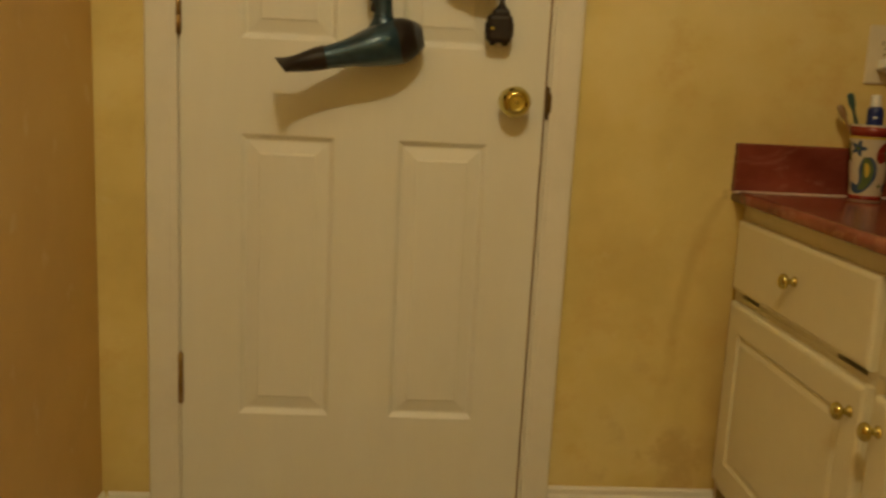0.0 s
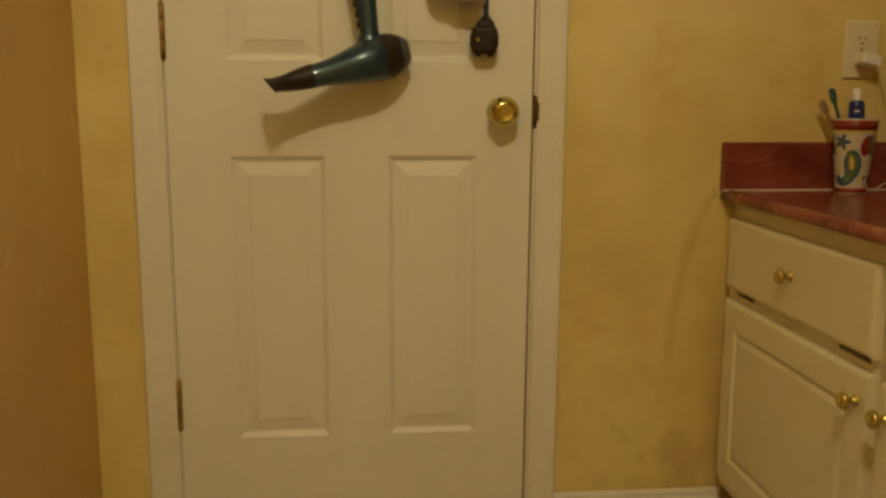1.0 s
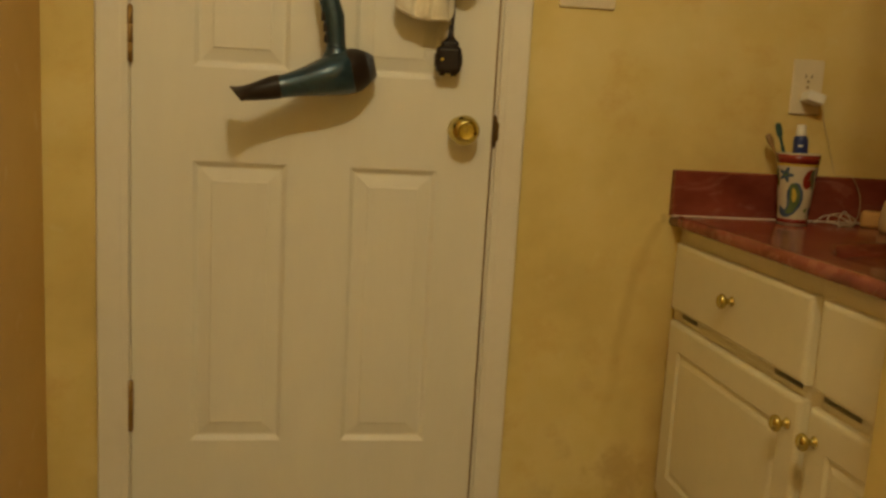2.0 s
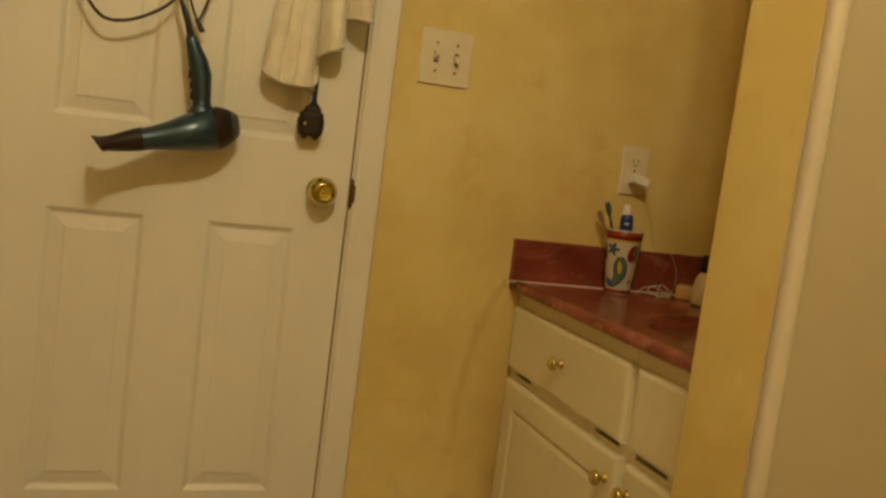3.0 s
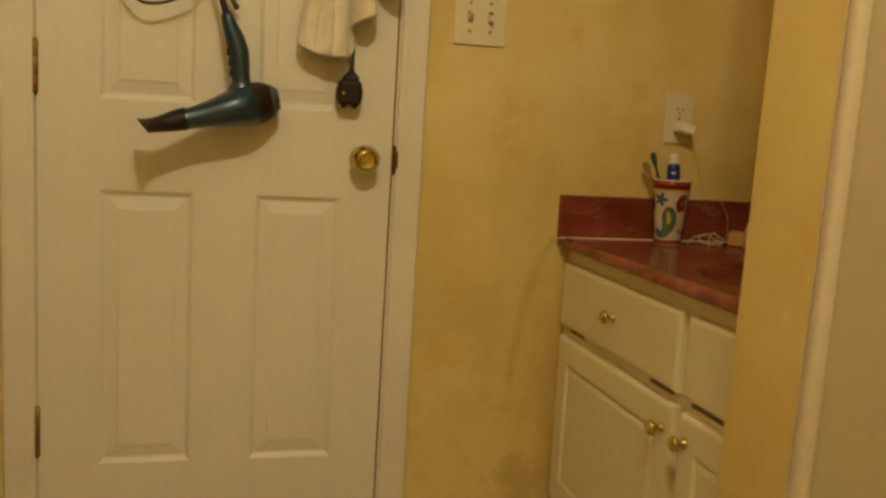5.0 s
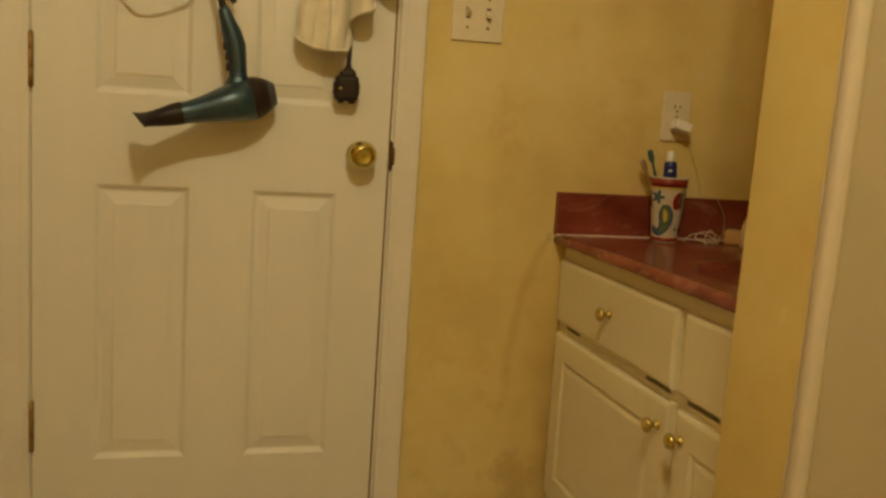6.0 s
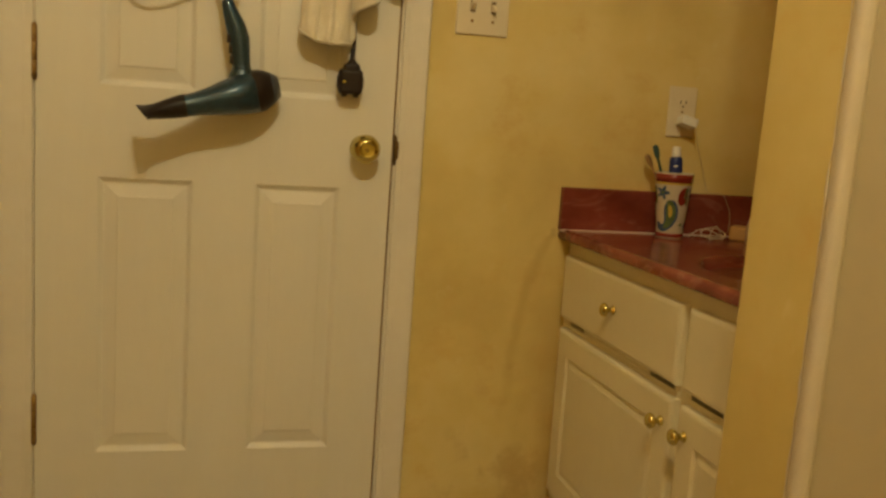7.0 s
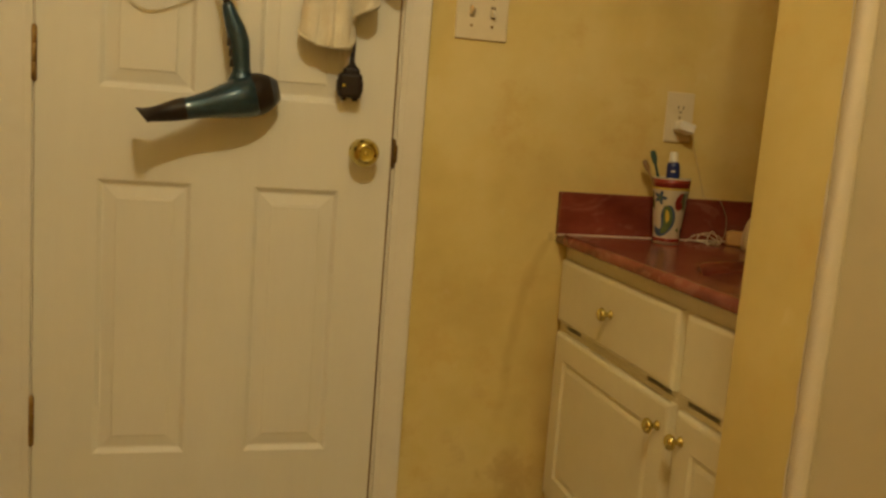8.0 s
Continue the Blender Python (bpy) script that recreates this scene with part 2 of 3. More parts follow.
tagged(obj("ceiling", box((LEFT - 0.12, BACK - 0.12, HIGH), (RIGHT + 0.12, 0.12, HIGH + 0.1)), M_CEILING), "white ceiling", "ceiling", kind="structure")

# partition between the vanity and the tub, with its worn corner
PART_X, PART_Y, PART_FAR = 0.975, -1.095, -0.955
partition = tagged(obj("wall_partition", box((PART_X, PART_Y, 0), (RIGHT, PART_FAR, HIGH), 0.004, 3), M_WALL), "narrow ochre partition wall at the end of the vanity", "wall", kind="structure")

# tub surround: rounded flange lapped over the partition's corner, then the smooth end panel
surround = thing("tub_surround", "cream acrylic tub surround with a rounded flange", "tub surround", kind="structure")
prof = [(PART_X - 0.0005, PART_Y + 0.003), (PART_X - 0.0025, PART_Y + 0.001), (PART_X - 0.0045, PART_Y - 0.004), (PART_X - 0.0052, PART_Y - 0.010), (PART_X - 0.0042, PART_Y - 0.015), (PART_X, PART_Y - 0.0185),
        (PART_X + 0.007, PART_Y - 0.0195), (PART_X + 0.012, PART_Y - 0.0180), (PART_X + 0.0145, PART_Y - 0.014), (PART_X + 0.0150, PART_Y - 0.0005), (PART_X + 0.004, PART_Y - 0.0005)]
part("flange", rings_mesh([[Vector((x, y, z)) for x, y in prof] for z in (0.0, 0.5, 1.0, 1.5, 2.0)]), M_FLANGE, surround, "white rounded flange", True)
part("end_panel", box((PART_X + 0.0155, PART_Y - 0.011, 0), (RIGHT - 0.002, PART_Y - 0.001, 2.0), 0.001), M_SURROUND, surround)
rng = random.Random(4)
pts = [(PART_X - 0.0006, PART_Y + 0.004 + 0.003 * rng.random(), 0.02 + 0.015 * k) for k in range(132)]
part("caulk_bead", tube(pts, lambda t: 0.0005 + 0.0021 * max(0.0, noise.noise(Vector((t * 45, 0, 0))) + 0.25 * noise.noise(Vector((t * 190, 7, 0))) + 0.12), 6, 2), M_FLANGE, surround, "ragged pale caulk bead", True)

# the end of the partition is a little out of plumb
for ob in (partition, *surround.children):
    for v in ob.data.vertices:
        if v.co.x < 1.0:
            v.co.x += 0.015 * (v.co.z - 1.15)

# ---- door, jamb and casing ----
door = thing("door_1", "white six-panel door, closed, with brass knob", "door", kind="structure")
PX = ((0.115, 0.302), (0.424, 0.604))
PZ = ((0.271, 0.852), (1.033, 1.60), (1.72, 1.90))
xs = [0.0, PX[0][0], PX[0][1], PX[1][0], PX[1][1], DOOR_W]
zs = [0.012, *[z for pair in PZ for z in pair], DOOR_H]
bm = bmesh.new()
grid = [[bm.verts.new((x, 0, z)) for z in zs] for x in xs]
for i in range(5):
    for j in range(6 + 1):
        if i in (1, 3) and j in (1, 3, 5):
            continue
        if j < len(zs) - 1:
            bm.faces.new((grid[i][j], grid[i + 1][j], grid[i + 1][j + 1], grid[i][j + 1]))
rim = [e for e in bm.edges if e.is_boundary and (all(v.co.x in (0.0, xs[-1]) for v in e.verts) and e.verts[0].co.x == e.verts[1].co.x or all(abs(v.co.z - zs[0]) < 1e-6 for v in e.verts) or all(abs(v.co.z - zs[-1]) < 1e-6 for v in e.verts))]
for v in [g["v"] for g in [{"v": f} for f in bmesh.ops.extrude_edge_only(bm, edges=rim)["geom"] if isinstance(f, bmesh.types.BMVert)]]:
    v.co.y = 0.035
box((0.001, 0.014, zs[0] + 0.001), (DOOR_W - 0.001, 0.035, zs[-1] - 0.001), bm=bm)
part("stiles_and_rails", bm, M_DOOR, door)
DOOR_PROFILE = ((0, 0), (0.0025, 0.0007), (0.0060, 0.0036), (0.0100, 0.0074), (0.0125, 0.0086), (0.0160, 0.0084), (0.0375, 0.0036), (0.0392, 0.0019), (0.0420, 0.0014))
for x0, x1 in PX:
    for z0, z1 in PZ:
        part("panel", framed_panel(x1 - x0, z1 - z0, DOOR_PROFILE, lambda u, v, d: (x0 + u, d, z0 + v)), M_DOOR, door)

for z in (0.297, 1.037, 1.78):
    h = part("hinge", lathe(((0.001, -0.004), (0.004, -0.003), (0.0045, 0.0), (0.0062, 0.0), (0.0062, 0.033), (0.0056, 0.0335), (0.0062, 0.034), (0.0062, 0.068), (0.0056, 0.0685), (0.0062, 0.069),
                             (0.0062, 0.102), (0.0045, 0.102), (0.004, 0.105), (0.001, 0.106)), pose(-0.0015, -0.005, z), 14), M_TARNISH, door, "tarnished brass hinge", True)

knob_at = Vector((0.648, 0, 0.937))
ball = [(0.0305 * math.cos(radians(a)), 0.0415 + 0.0265 * math.sin(radians(a))) for a in range(-52, 57, 6)]
knob = part("door_knob", lathe([(0.001, 0.010), (0.0115, 0.010), (0.0125, 0.018)] + ball + [(0.0158, 0.0636), (0.0146, 0.0629), (0.0120, 0.0626), (0.001, 0.0624)], Matrix.Translation(knob_at) @ pose(0, 0, 0, 90), 40), M_BRASS, door, "polished brass knob", True)
part("rosette", lathe(((0.001, 0.0), (0.0280, 0.0), (0.0285, 0.003), (0.0268, 0.006), (0.022, 0.009), (0.017, 0.0105), (0.001, 0.011)), Matrix.Translation(knob_at) @ pose(0, 0, 0, 90), 36), M_BRASS, door, "brass rosette", True)
part("push_button", lathe(((0.001, 0.0625), (0.0042, 0.0625), (0.0042, 0.0638), (0.0030, 0.0644), (0.001, 0.0645)), Matrix.Translation(knob_at) @ pose(0, 0, 0, 90), 16), M_BRASS, knob, "", True)

jamb = thing("door_jamb", "white painted door jamb with a stop", "door frame", kind="structure")
part("jamb_side", box((-0.0215, 0.001, 0), (-0.0014, 0.119, DOOR_H + 0.005)), M_TRIM, jamb)
part("jamb_side", box((DOOR_W + 0.0047, 0.001, 0), (DOOR_W + 0.0215, 0.119, DOOR_H + 0.005)), M_TRIM, jamb)
part("jamb_head", box((-0.0215, 0.001, DOOR_H + 0.0055), (DOOR_W + 0.0215, 0.119, DOOR_H + 0.029)), M_TRIM, jamb)
part("door_stop", box((-0.0013, 0.0362, 0), (0.010, 0.07, DOOR_H)), M_GAP_BROWN, jamb)
part("door_stop", box((DOOR_W - 0.010, 0.0362, 0), (DOOR_W + 0.0046, 0.07, DOOR_H)), M_GAP_BROWN, jamb)
STRIKE = ((0.0042, 0.02), (0.0042, -0.003), (0.007, -0.0085), (0.0125, -0.0115), (0.0135, -0.0098), (0.0085, -0.006), (0.0065, 0.0), (0.0065, 0.02))
strike = []
for z, f in ((0.904, 0.1), (0.907, 0.5), (0.913, 0.85), (0.922, 1.0), (0.952, 1.0), (0.961, 0.85), (0.967, 0.5), (0.970, 0.1)):
    strike.append([Vector((DOOR_W + 0.0042 + (x - 0.0042) * f, y if y > 0 else y * f, z)) for x, y in STRIKE])
# filler strips added in the gap, their brown stands in for its shade
part("jamb_strip", box((DOOR_W + 0.0006, 0.0085, 0.014), (DOOR_W + 0.00465, 0.0360, DOOR_H)), M_GAP_BROWN, jamb, "added brown filler for shade in the gap")
part("jamb_strip", box((-0.00135, 0.0030, 0.014), (-0.0001, 0.0360, DOOR_H)), M_GAP_BROWN, jamb, "added brown filler for shade in the gap")
part("strike_plate", rings_mesh(strike), M_STRIKE, jamb, "dark tarnished strike plate")

CASING = ((0.0, 0.0), (0.0, -0.009), (0.002, -0.0105), (0.012, -0.011), (0.016, -0.0125), (0.030, -0.0145), (0.046, -0.0165), (0.053, -0.0165), (0.056, -0.014), (0.057, -0.010), (0.057, 0.0))
casing = thing("door_casing", "white moulded door casing", "trim", kind="structure")
TOP = DOOR_H + 0.012
L, R = -0.0032, DOOR_W + 0.0095
WIDER = 1.075
part("casing_side", rings_mesh([[Vector((L - u * WIDER, y, 0)) for u, y in CASING], [Vector((L - u * WIDER, y, TOP + u)) for u, y in CASING]]), M_TRIM, casing)
part("casing_side", rings_mesh([[Vector((R + u, y, 0)) for u, y in CASING], [Vector((R + u, y, TOP + u)) for u, y in CASING]]), M_TRIM, casing)
part("casing_head", rings_mesh([[Vector((L - u * WIDER, y, TOP + u)) for u, y in CASING], [Vector((R + u, y, TOP + u)) for u, y in CASING]]), M_TRIM, casing)

# the latch side of the old frame leans a little
LEAN = 0.0055
for ob in (*door.children, *jamb.children, *casing.children):
    if ob.name.startswith(("stiles", "jamb", "casing", "door_stop")):
        for v in ob.data.vertices:
            if v.co.x > 0.70:
                v.co.x += LEAN * (v.co.z - 1.0)

BASE = ((0.0, 0.0), (0.012, 0.0), (0.012, 0.098), (0.010, 0.108), (0.007, 0.112), (0.006, 0.122), (0.003, 0.127), (0.0, 0.128))


def baseboard(a, b, out, tall=1.0):
    """A run of baseboard from a to b, proud of the wall towards out."""
    o = Vector(out)
    return tagged(obj("baseboard", rings_mesh([[Vector((*p, 0)) + o * d + Vector((0, 0, z * tall)) for d, z in BASE] for p in (a, b)]), M_TRIM), "white moulded baseboard", "baseboard", kind="structure")


baseboard((LEFT + 0.0125, 0), (L - 0.0575 * WIDER, 0), (0, -1, 0), 0.72)
baseboard((R + 0.0575 - LEAN, 0), (1.137, 0), (0, -1, 0))
baseboard((LEFT, BACK), (LEFT, 0), (1, 0, 0), 0.72)

# ---- vanity ----
FRONT, FACE, V_END = 1.120, 1.138, PART_FAR + 0.002
vanity = thing("vanity_cabinet", "cream painted vanity cabinet with brass knobs", "cabinet")
Z_BOT, Z_TOP = 0.14, 0.7562
bm = box((FACE + 0.019, V_END + 0.002, Z_BOT), (RIGHT - 0.002, -0.004, Z_TOP - 0.001))
box((FACE + 0.07, V_END + 0.002, 0), (RIGHT - 0.002, -0.004, Z_BOT), bm=bm)
part("carcass", bm, M_CABINET, vanity)
RAILS = (("stile", -0.036, -0.002, Z_BOT, Z_TOP), ("stile", -0.592, -0.554, Z_BOT, Z_TOP), ("stile", V_END + 0.002, V_END + 0.03, Z_BOT, Z_TOP),
         ("rail", -0.554, -0.036, 0.712, Z_TOP), ("rail", V_END + 0.03, -0.592, 0.712, Z_TOP), ("rail", -0.554, -0.036, 0.540, 0.566), ("rail", V_END + 0.03, -0.592, 0.540, 0.566),
         ("rail", -0.554, -0.036, Z_BOT, 0.19), ("rail", V_END + 0.03, -0.592, Z_BOT, 0.19))
for name, y0, y1, z0, z1 in RAILS:
    part(name, box((FACE, y0, z0), (FACE + 0.019, y1, z1), 0.0008, 1), M_CABINET, vanity)
bead = [(FACE + 0.004, -0.0035 - 0.0006 * rng.random(), 0.02 + 0.024 * k) for k in range(31)]
part("caulk_bead", tube(bead, lambda t: 0.0030 + 0.0009 * noise.noise(Vector((t * 30, 9, 0))), 6, 2), M_CAULK, vanity, "pale caulk along the wall", True)
part("toe_kick", box((FACE + 0.06, V_END + 0.002, 0), (FACE + 0.069, -0.004, Z_BOT)), M_DARK, vanity, "dark toe kick")
# dark sheets paint shade into gaps over the rail, between the drawer guides
for y0, y1 in ((-0.554, -0.036), (V_END + 0.03, -0.592)):
    part("drawer_opening", box((FACE + 0.015, y0, 0.5663), (FACE + 0.0188, y1, 0.7115)), M_DARK, vanity, "dark sheet painted as shade behind the drawer front")
for y0, y1 in ((-0.440, -0.124), (-0.047, -0.037), (-0.5535, -0.532), (V_END + 0.03, -0.690)):
    part("guide_block", box((FACE + 0.0005, y0, 0.5662), (FACE + 0.0149, y1, 0.590), 0.0006, 1), M_CABINET, vanity)

SLAB = ((0, 0.018), (0, 0.007), (0.0015, 0.0035), (0.005, 0.001), (0.009, 0.0))
PANELLED = SLAB + ((0.056, 0.0), (0.058, 0.002), (0.061, 0.0050), (0.066, 0.0052), (0.070, 0.003), (0.076, 0.0010), (0.080, 0.0008))


def cabinet_front(name, y0, y1, z0, z1, profile):
    """A drawer front or door whose face looks along -x; y0 lies nearer the far wall."""
    return part(name, framed_panel(y0 - y1, z1 - z0, profile, lambda u, v, d: (FRONT + d, y0 - u, z0 + v)), M_CABINET, vanity)


def cabinet_knob(y, z, parent):
    m = pose(FRONT, y, z) @ pose(0, 0, 0, 0, -90)
    k = part("knob", lathe(((0.001, 0.0), (0.0095, 0.0), (0.0095, 0.0018), (0.006, 0.004), (0.0052, 0.010), (0.0065, 0.013), (0.0115, 0.0155), (0.0142, 0.019), (0.0142, 0.0225), (0.011, 0.0265), (0.006, 0.0285), (0.001, 0.029)), m, 24), M_BRASS, parent, "brass knob", True)
    return k


drawer_1 = cabinet_front("drawer_front", -0.022, -0.560, 0.581, 0.724, SLAB)
drawer_2 = cabinet_front("drawer_front", -0.586, V_END + 0.012, 0.581, 0.724, SLAB)
door_a = cabinet_front("cabinet_door", -0.024, -0.560, 0.165, 0.556, PANELLED)
door_b = cabinet_front("cabinet_door", -0.586, V_END + 0.012, 0.165, 0.556, PANELLED)
cabinet_knob(-0.300, 0.657, drawer_1)
cabinet_knob(-0.530, 0.509, door_a)
cabinet_knob(-0.612, 0.509, door_b)

# counter with a sunk oval basin and rounded front
counter = thing("vanity_counter", "dark red marbled counter with a sunk oval basin", "countertop")
CX, CY, SA, SB = 1.375, -0.55, 0.185, 0.215
X0, X1, Y0, Y1 = 1.108, RIGHT - 0.001, V_END + 0.001, -0.001
Z = 0.778
angles = sorted([k * math.tau / 72 for k in range(72)] + [math.atan2(y - CY, x - CX) % math.tau for x in (X0, X1) for y in (Y0, Y1)])


def rect_ring(inset, z):
    out = []
    for a in angles:
        c, s = math.cos(a), math.sin(a)
        x0, x1, y0, y1 = X0 + inset, X1 - inset, Y0 + inset, Y1 - inset
        k = min(((x1 if c > 0 else x0) - CX) / c if abs(c) > 1e-9 else 9, ((y1 if s > 0 else y0) - CY) / s if abs(s) > 1e-9 else 9)
        out.append(Vector((CX + k * c, CY + k * s, z)))
    return out


def oval(f, z):
    return [Vector((CX + SA * f * math.cos(a), CY + SB * f * math.sin(a), z)) for a in angles]


part("slab", rings_mesh([rect_ring(0.012, Z - 0.0215), rect_ring(0.003, Z - 0.0200), rect_ring(0.0, Z - 0.0160), rect_ring(0.0, Z - 0.007), rect_ring(0.0025, Z - 0.001), rect_ring(0.007, Z + 0.0022), rect_ring(0.013, Z + 0.003), rect_ring(0.019, Z + 0.0022), rect_ring(0.024, Z + 0.0004), rect_ring(0.028, Z),
                         oval(1.06, Z), oval(1.02, Z - 0.001), oval(0.99, Z - 0.005), oval(0.96, Z - 0.016), oval(0.9, Z - 0.05), oval(0.78, Z - 0.09), oval(0.55, Z - 0.12), oval(0.2, Z - 0.13)]), M_MARBLE, counter, "", True)
part("drain", lathe(((0.001, 0), (0.021, 0), (0.021, 0.002), (0.016, 0.003), (0.001, 0.001)), pose(CX, CY, Z - 0.1305), 20), M_BRASS, counter, "brass drain", True)
part("side_splash", box((X0 - 0.003, -0.0195, Z + 0.001), (X1, -0.0005, 0.877), 0.003, 2), M_MARBLE, counter)
part("back_splash", box((RIGHT - 0.0205, Y0, Z + 0.001), (RIGHT - 0.001, -0.020, 0.877), 0.003, 2), M_MARBLE, counter)
pts = [(1.104 + 0.029 * k, -0.0215 - 0.0008 * rng.random(), Z + 0.0015) for k in range(18)]
part("caulk_bead", tube(pts, lambda t: 0.0024 + 0.0006 * noise.noise(Vector((t * 25, 4, 0))), 6, 3), M_CAULK, counter, "white caulk bead", True)

# ---- materials of the small things ----
M_TEAL = mottled("teal_metallic_plastic", ((0.3, (0.013, 0.043, 0.074)), (0.7, (0.022, 0.067, 0.108))), 60.0, 0.42, 400.0, 0.000004, 0.06, 1.0, 0.5)
bsdf(M_TEAL).inputs["Specular IOR Level"].default_value = 0.25
M_BLACK = mottled("black_plastic", ((0.3, (0.012, 0.008, 0.007)), (0.7, (0.024, 0.016, 0.013))), 30.0, 0.46, 250.0, 0.0002)
bsdf(M_BLACK).inputs["Specular IOR Level"].default_value = 0.3
M_RIM = mottled("grey_blue_rim", ((0.3, (0.05, 0.058, 0.075)), (0.7, (0.08, 0.09, 0.11))), 40.0, 0.35, 250.0, 0.0002)
M_CORD = mottled("brown_black_cord", ((0.3, (0.022, 0.009, 0.006)), (0.7, (0.042, 0.017, 0.010))), 40.0, 0.5, 300.0, 0.0002)
M_PLATE = mottled("ivory_plastic", ((0.3, (0.72, 0.64, 0.47)), (0.7, (0.79, 0.71, 0.54))), 20.0, 0.35, 100.0, 0.0002)
M_WHITE = mottled("white_plastic", ((0.3, (0.76, 0.75, 0.72)), (0.7, (0.84, 0.83, 0.80))), 20.0, 0.35, 100.0, 0.0002)
M_SLOT = material("slot", (0.16, 0.10, 0.04), 0.8)
M_THIN = mottled("tan_thin_cord", ((0.3, (0.52, 0.41, 0.24)), (0.7, (0.62, 0.51, 0.32))), 30.0, 0.45, 100.0, 0.0002)
M_CERAMIC = mottled("glazed_ceramic", ((0.3, (0.53, 0.48, 0.36)), (0.7, (0.61, 0.56, 0.43))), 14.0, 0.2, 60.0, 0.0003, 0.06, 0.3)
M_RED = mottled("red_glaze", ((0.3, (0.20, 0.020, 0.013)), (0.7, (0.28, 0.032, 0.020))), 40.0, 0.25, 60.0, 0.0002, 0.06, 0.3)
M_YELLOW = mottled("yellow_glaze", ((0.3, (0.50, 0.36, 0.05)), (0.7, (0.62, 0.47, 0.08))), 40.0, 0.25, 60.0, 0.0002)
M_BLUE = mottled("blue_glaze", ((0.3, (0.035, 0.07, 0.14)), (0.7, (0.07, 0.12, 0.22))), 60.0, 0.25, 60.0, 0.0002)
M_GREEN = mottled("green_glaze", ((0.3, (0.075, 0.12, 0.05)), (0.7, (0.13, 0.19, 0.085))), 60.0, 0.25, 60.0, 0.0002)
M_TUBE = mottled("blue_tube", ((0.3, (0.010, 0.026, 0.15)), (0.7, (0.018, 0.042, 0.22))), 30.0, 0.3, 60.0, 0.0002)
M_BRUSH = mottled("teal_toothbrush", ((0.3, (0.025, 0.075, 0.07)), (0.7, (0.045, 0.11, 0.10))), 30.0, 0.35, 90.0, 0.0002)
M_AMBER = mottled("amber_toothbrush", ((0.3, (0.20, 0.11, 0.035)), (0.7, (0.27, 0.155, 0.055))), 30.0, 0.35, 90.0, 0.0002)
M_TAN = mottled("tan_soap", ((0.3, (0.60, 0.36, 0.13)), (0.7, (0.70, 0.45, 0.18))), 12.0, 0.55, 60.0, 0.0008)
M_LOTION = mottled("beige_jar", ((0.3, (0.70, 0.60, 0.42)), (0.7, (0.78, 0.68, 0.50))), 12.0, 0.4, 60.0, 0.0003)


def terry():
    m = material("cream_terry", (0.78, 0.74, 0.62), 0.95)
    link(m, ramp(m, noise_of(m, 30.0, 5.0), ((0.3, (0.78, 0.71, 0.56)), (0.7, (0.88, 0.82, 0.68)))), bsdf(m).inputs["Base Color"])
    bump(m, noise_of(m, 420.0, 3.0, 0.7), 0.9, 0.002)
    bsdf(m).inputs["Sheen Weight"].default_value = 0.3
    return m


M_TOWEL = terry()
# ---- ceiling light ----
light = thing("ceiling_light", "two-bulb brass ceiling light, switched on", "ceiling light")
part("canopy", lathe(((0.001, 0.0), (0.10, 0.0), (0.10, -0.012), (0.07, -0.03), (0.03, -0.036), (0.001, -0.036)), pose(LIGHT[0], LIGHT[1], HIGH - 0.0005), 32), M_BRASS, light, "", True)
for side in (-1, 1):
    x = LIGHT[0] + side * BULB_OUT
    part("socket", tube([(LIGHT[0] + side * 0.02, LIGHT[1], HIGH - 0.03), (LIGHT[0] + side * 0.04, LIGHT[1], HIGH - 0.05), (x, LIGHT[1], HIGH - 0.085)], 0.017, 14, 6), M_BRASS, light, "brass socket", True)

# ---- hooks on the door ----


def door_hook(x, z):
    h = thing("door_hook", "small brass hook screwed to the door", "hook", "hooks on the door")
    part("plate", lathe(((0.001, 0.0005), (0.014, 0.0005), (0.014, 0.002), (0.011, 0.004), (0.001, 0.0045)), pose(x, 0, z) @ pose(0, 0, 0, 90), 20), M_BRASS, h, "", True)
    part("prong", tube([(x, -0.003, z), (x, -0.022, z - 0.004), (x, -0.045, z - 0.006), (x, -0.060, z + 0.008), (x, -0.064, z + 0.026)], lambda t: 0.0042 - 0.001 * t, 10, 6), M_BRASS, h, "", True)
    return h


door_hook(0.345, 1.43)
door_hook(0.600, 1.66)

# ---- hair dryer, hung by its cord ----
dryer = thing("hair_dryer", "teal and black hair dryer hung by its cord on the door", "hair dryer")
DY = -0.062


def barrel_y(x):
    """The barrel stands off the door further towards its nozzle."""
    return -0.0465 - 0.0715 * (0.460 - x) / 0.255


def barrel_ring(x, z, rz, ry, n=32, tilt=13.0, swing=0.0):
    """An oval ring across the barrel, whose axis dips to the nozzle."""
    a = radians(tilt)
    out = []
    for k in range(n):
        u, w = rz * math.cos(k * math.tau / n), ry * math.sin(k * math.tau / n)
        out.append(Vector((x - u * math.sin(a) - swing * w, barrel_y(x) + w, z + u * math.cos(a) + 0.8 * swing * w)))
    return out


def curve_of(rows, steps=5):
    """Smooths rows of (x, z, rz, ry)."""
    a = smooth_path([(r[0], r[1], r[2]) for r in rows], steps)
    b = smooth_path([(r[3], 0, 0) for r in rows], steps)
    return [(p.x, p.y, p.z, max(q.x, 0.0005)) for p, q in zip(a, b)]


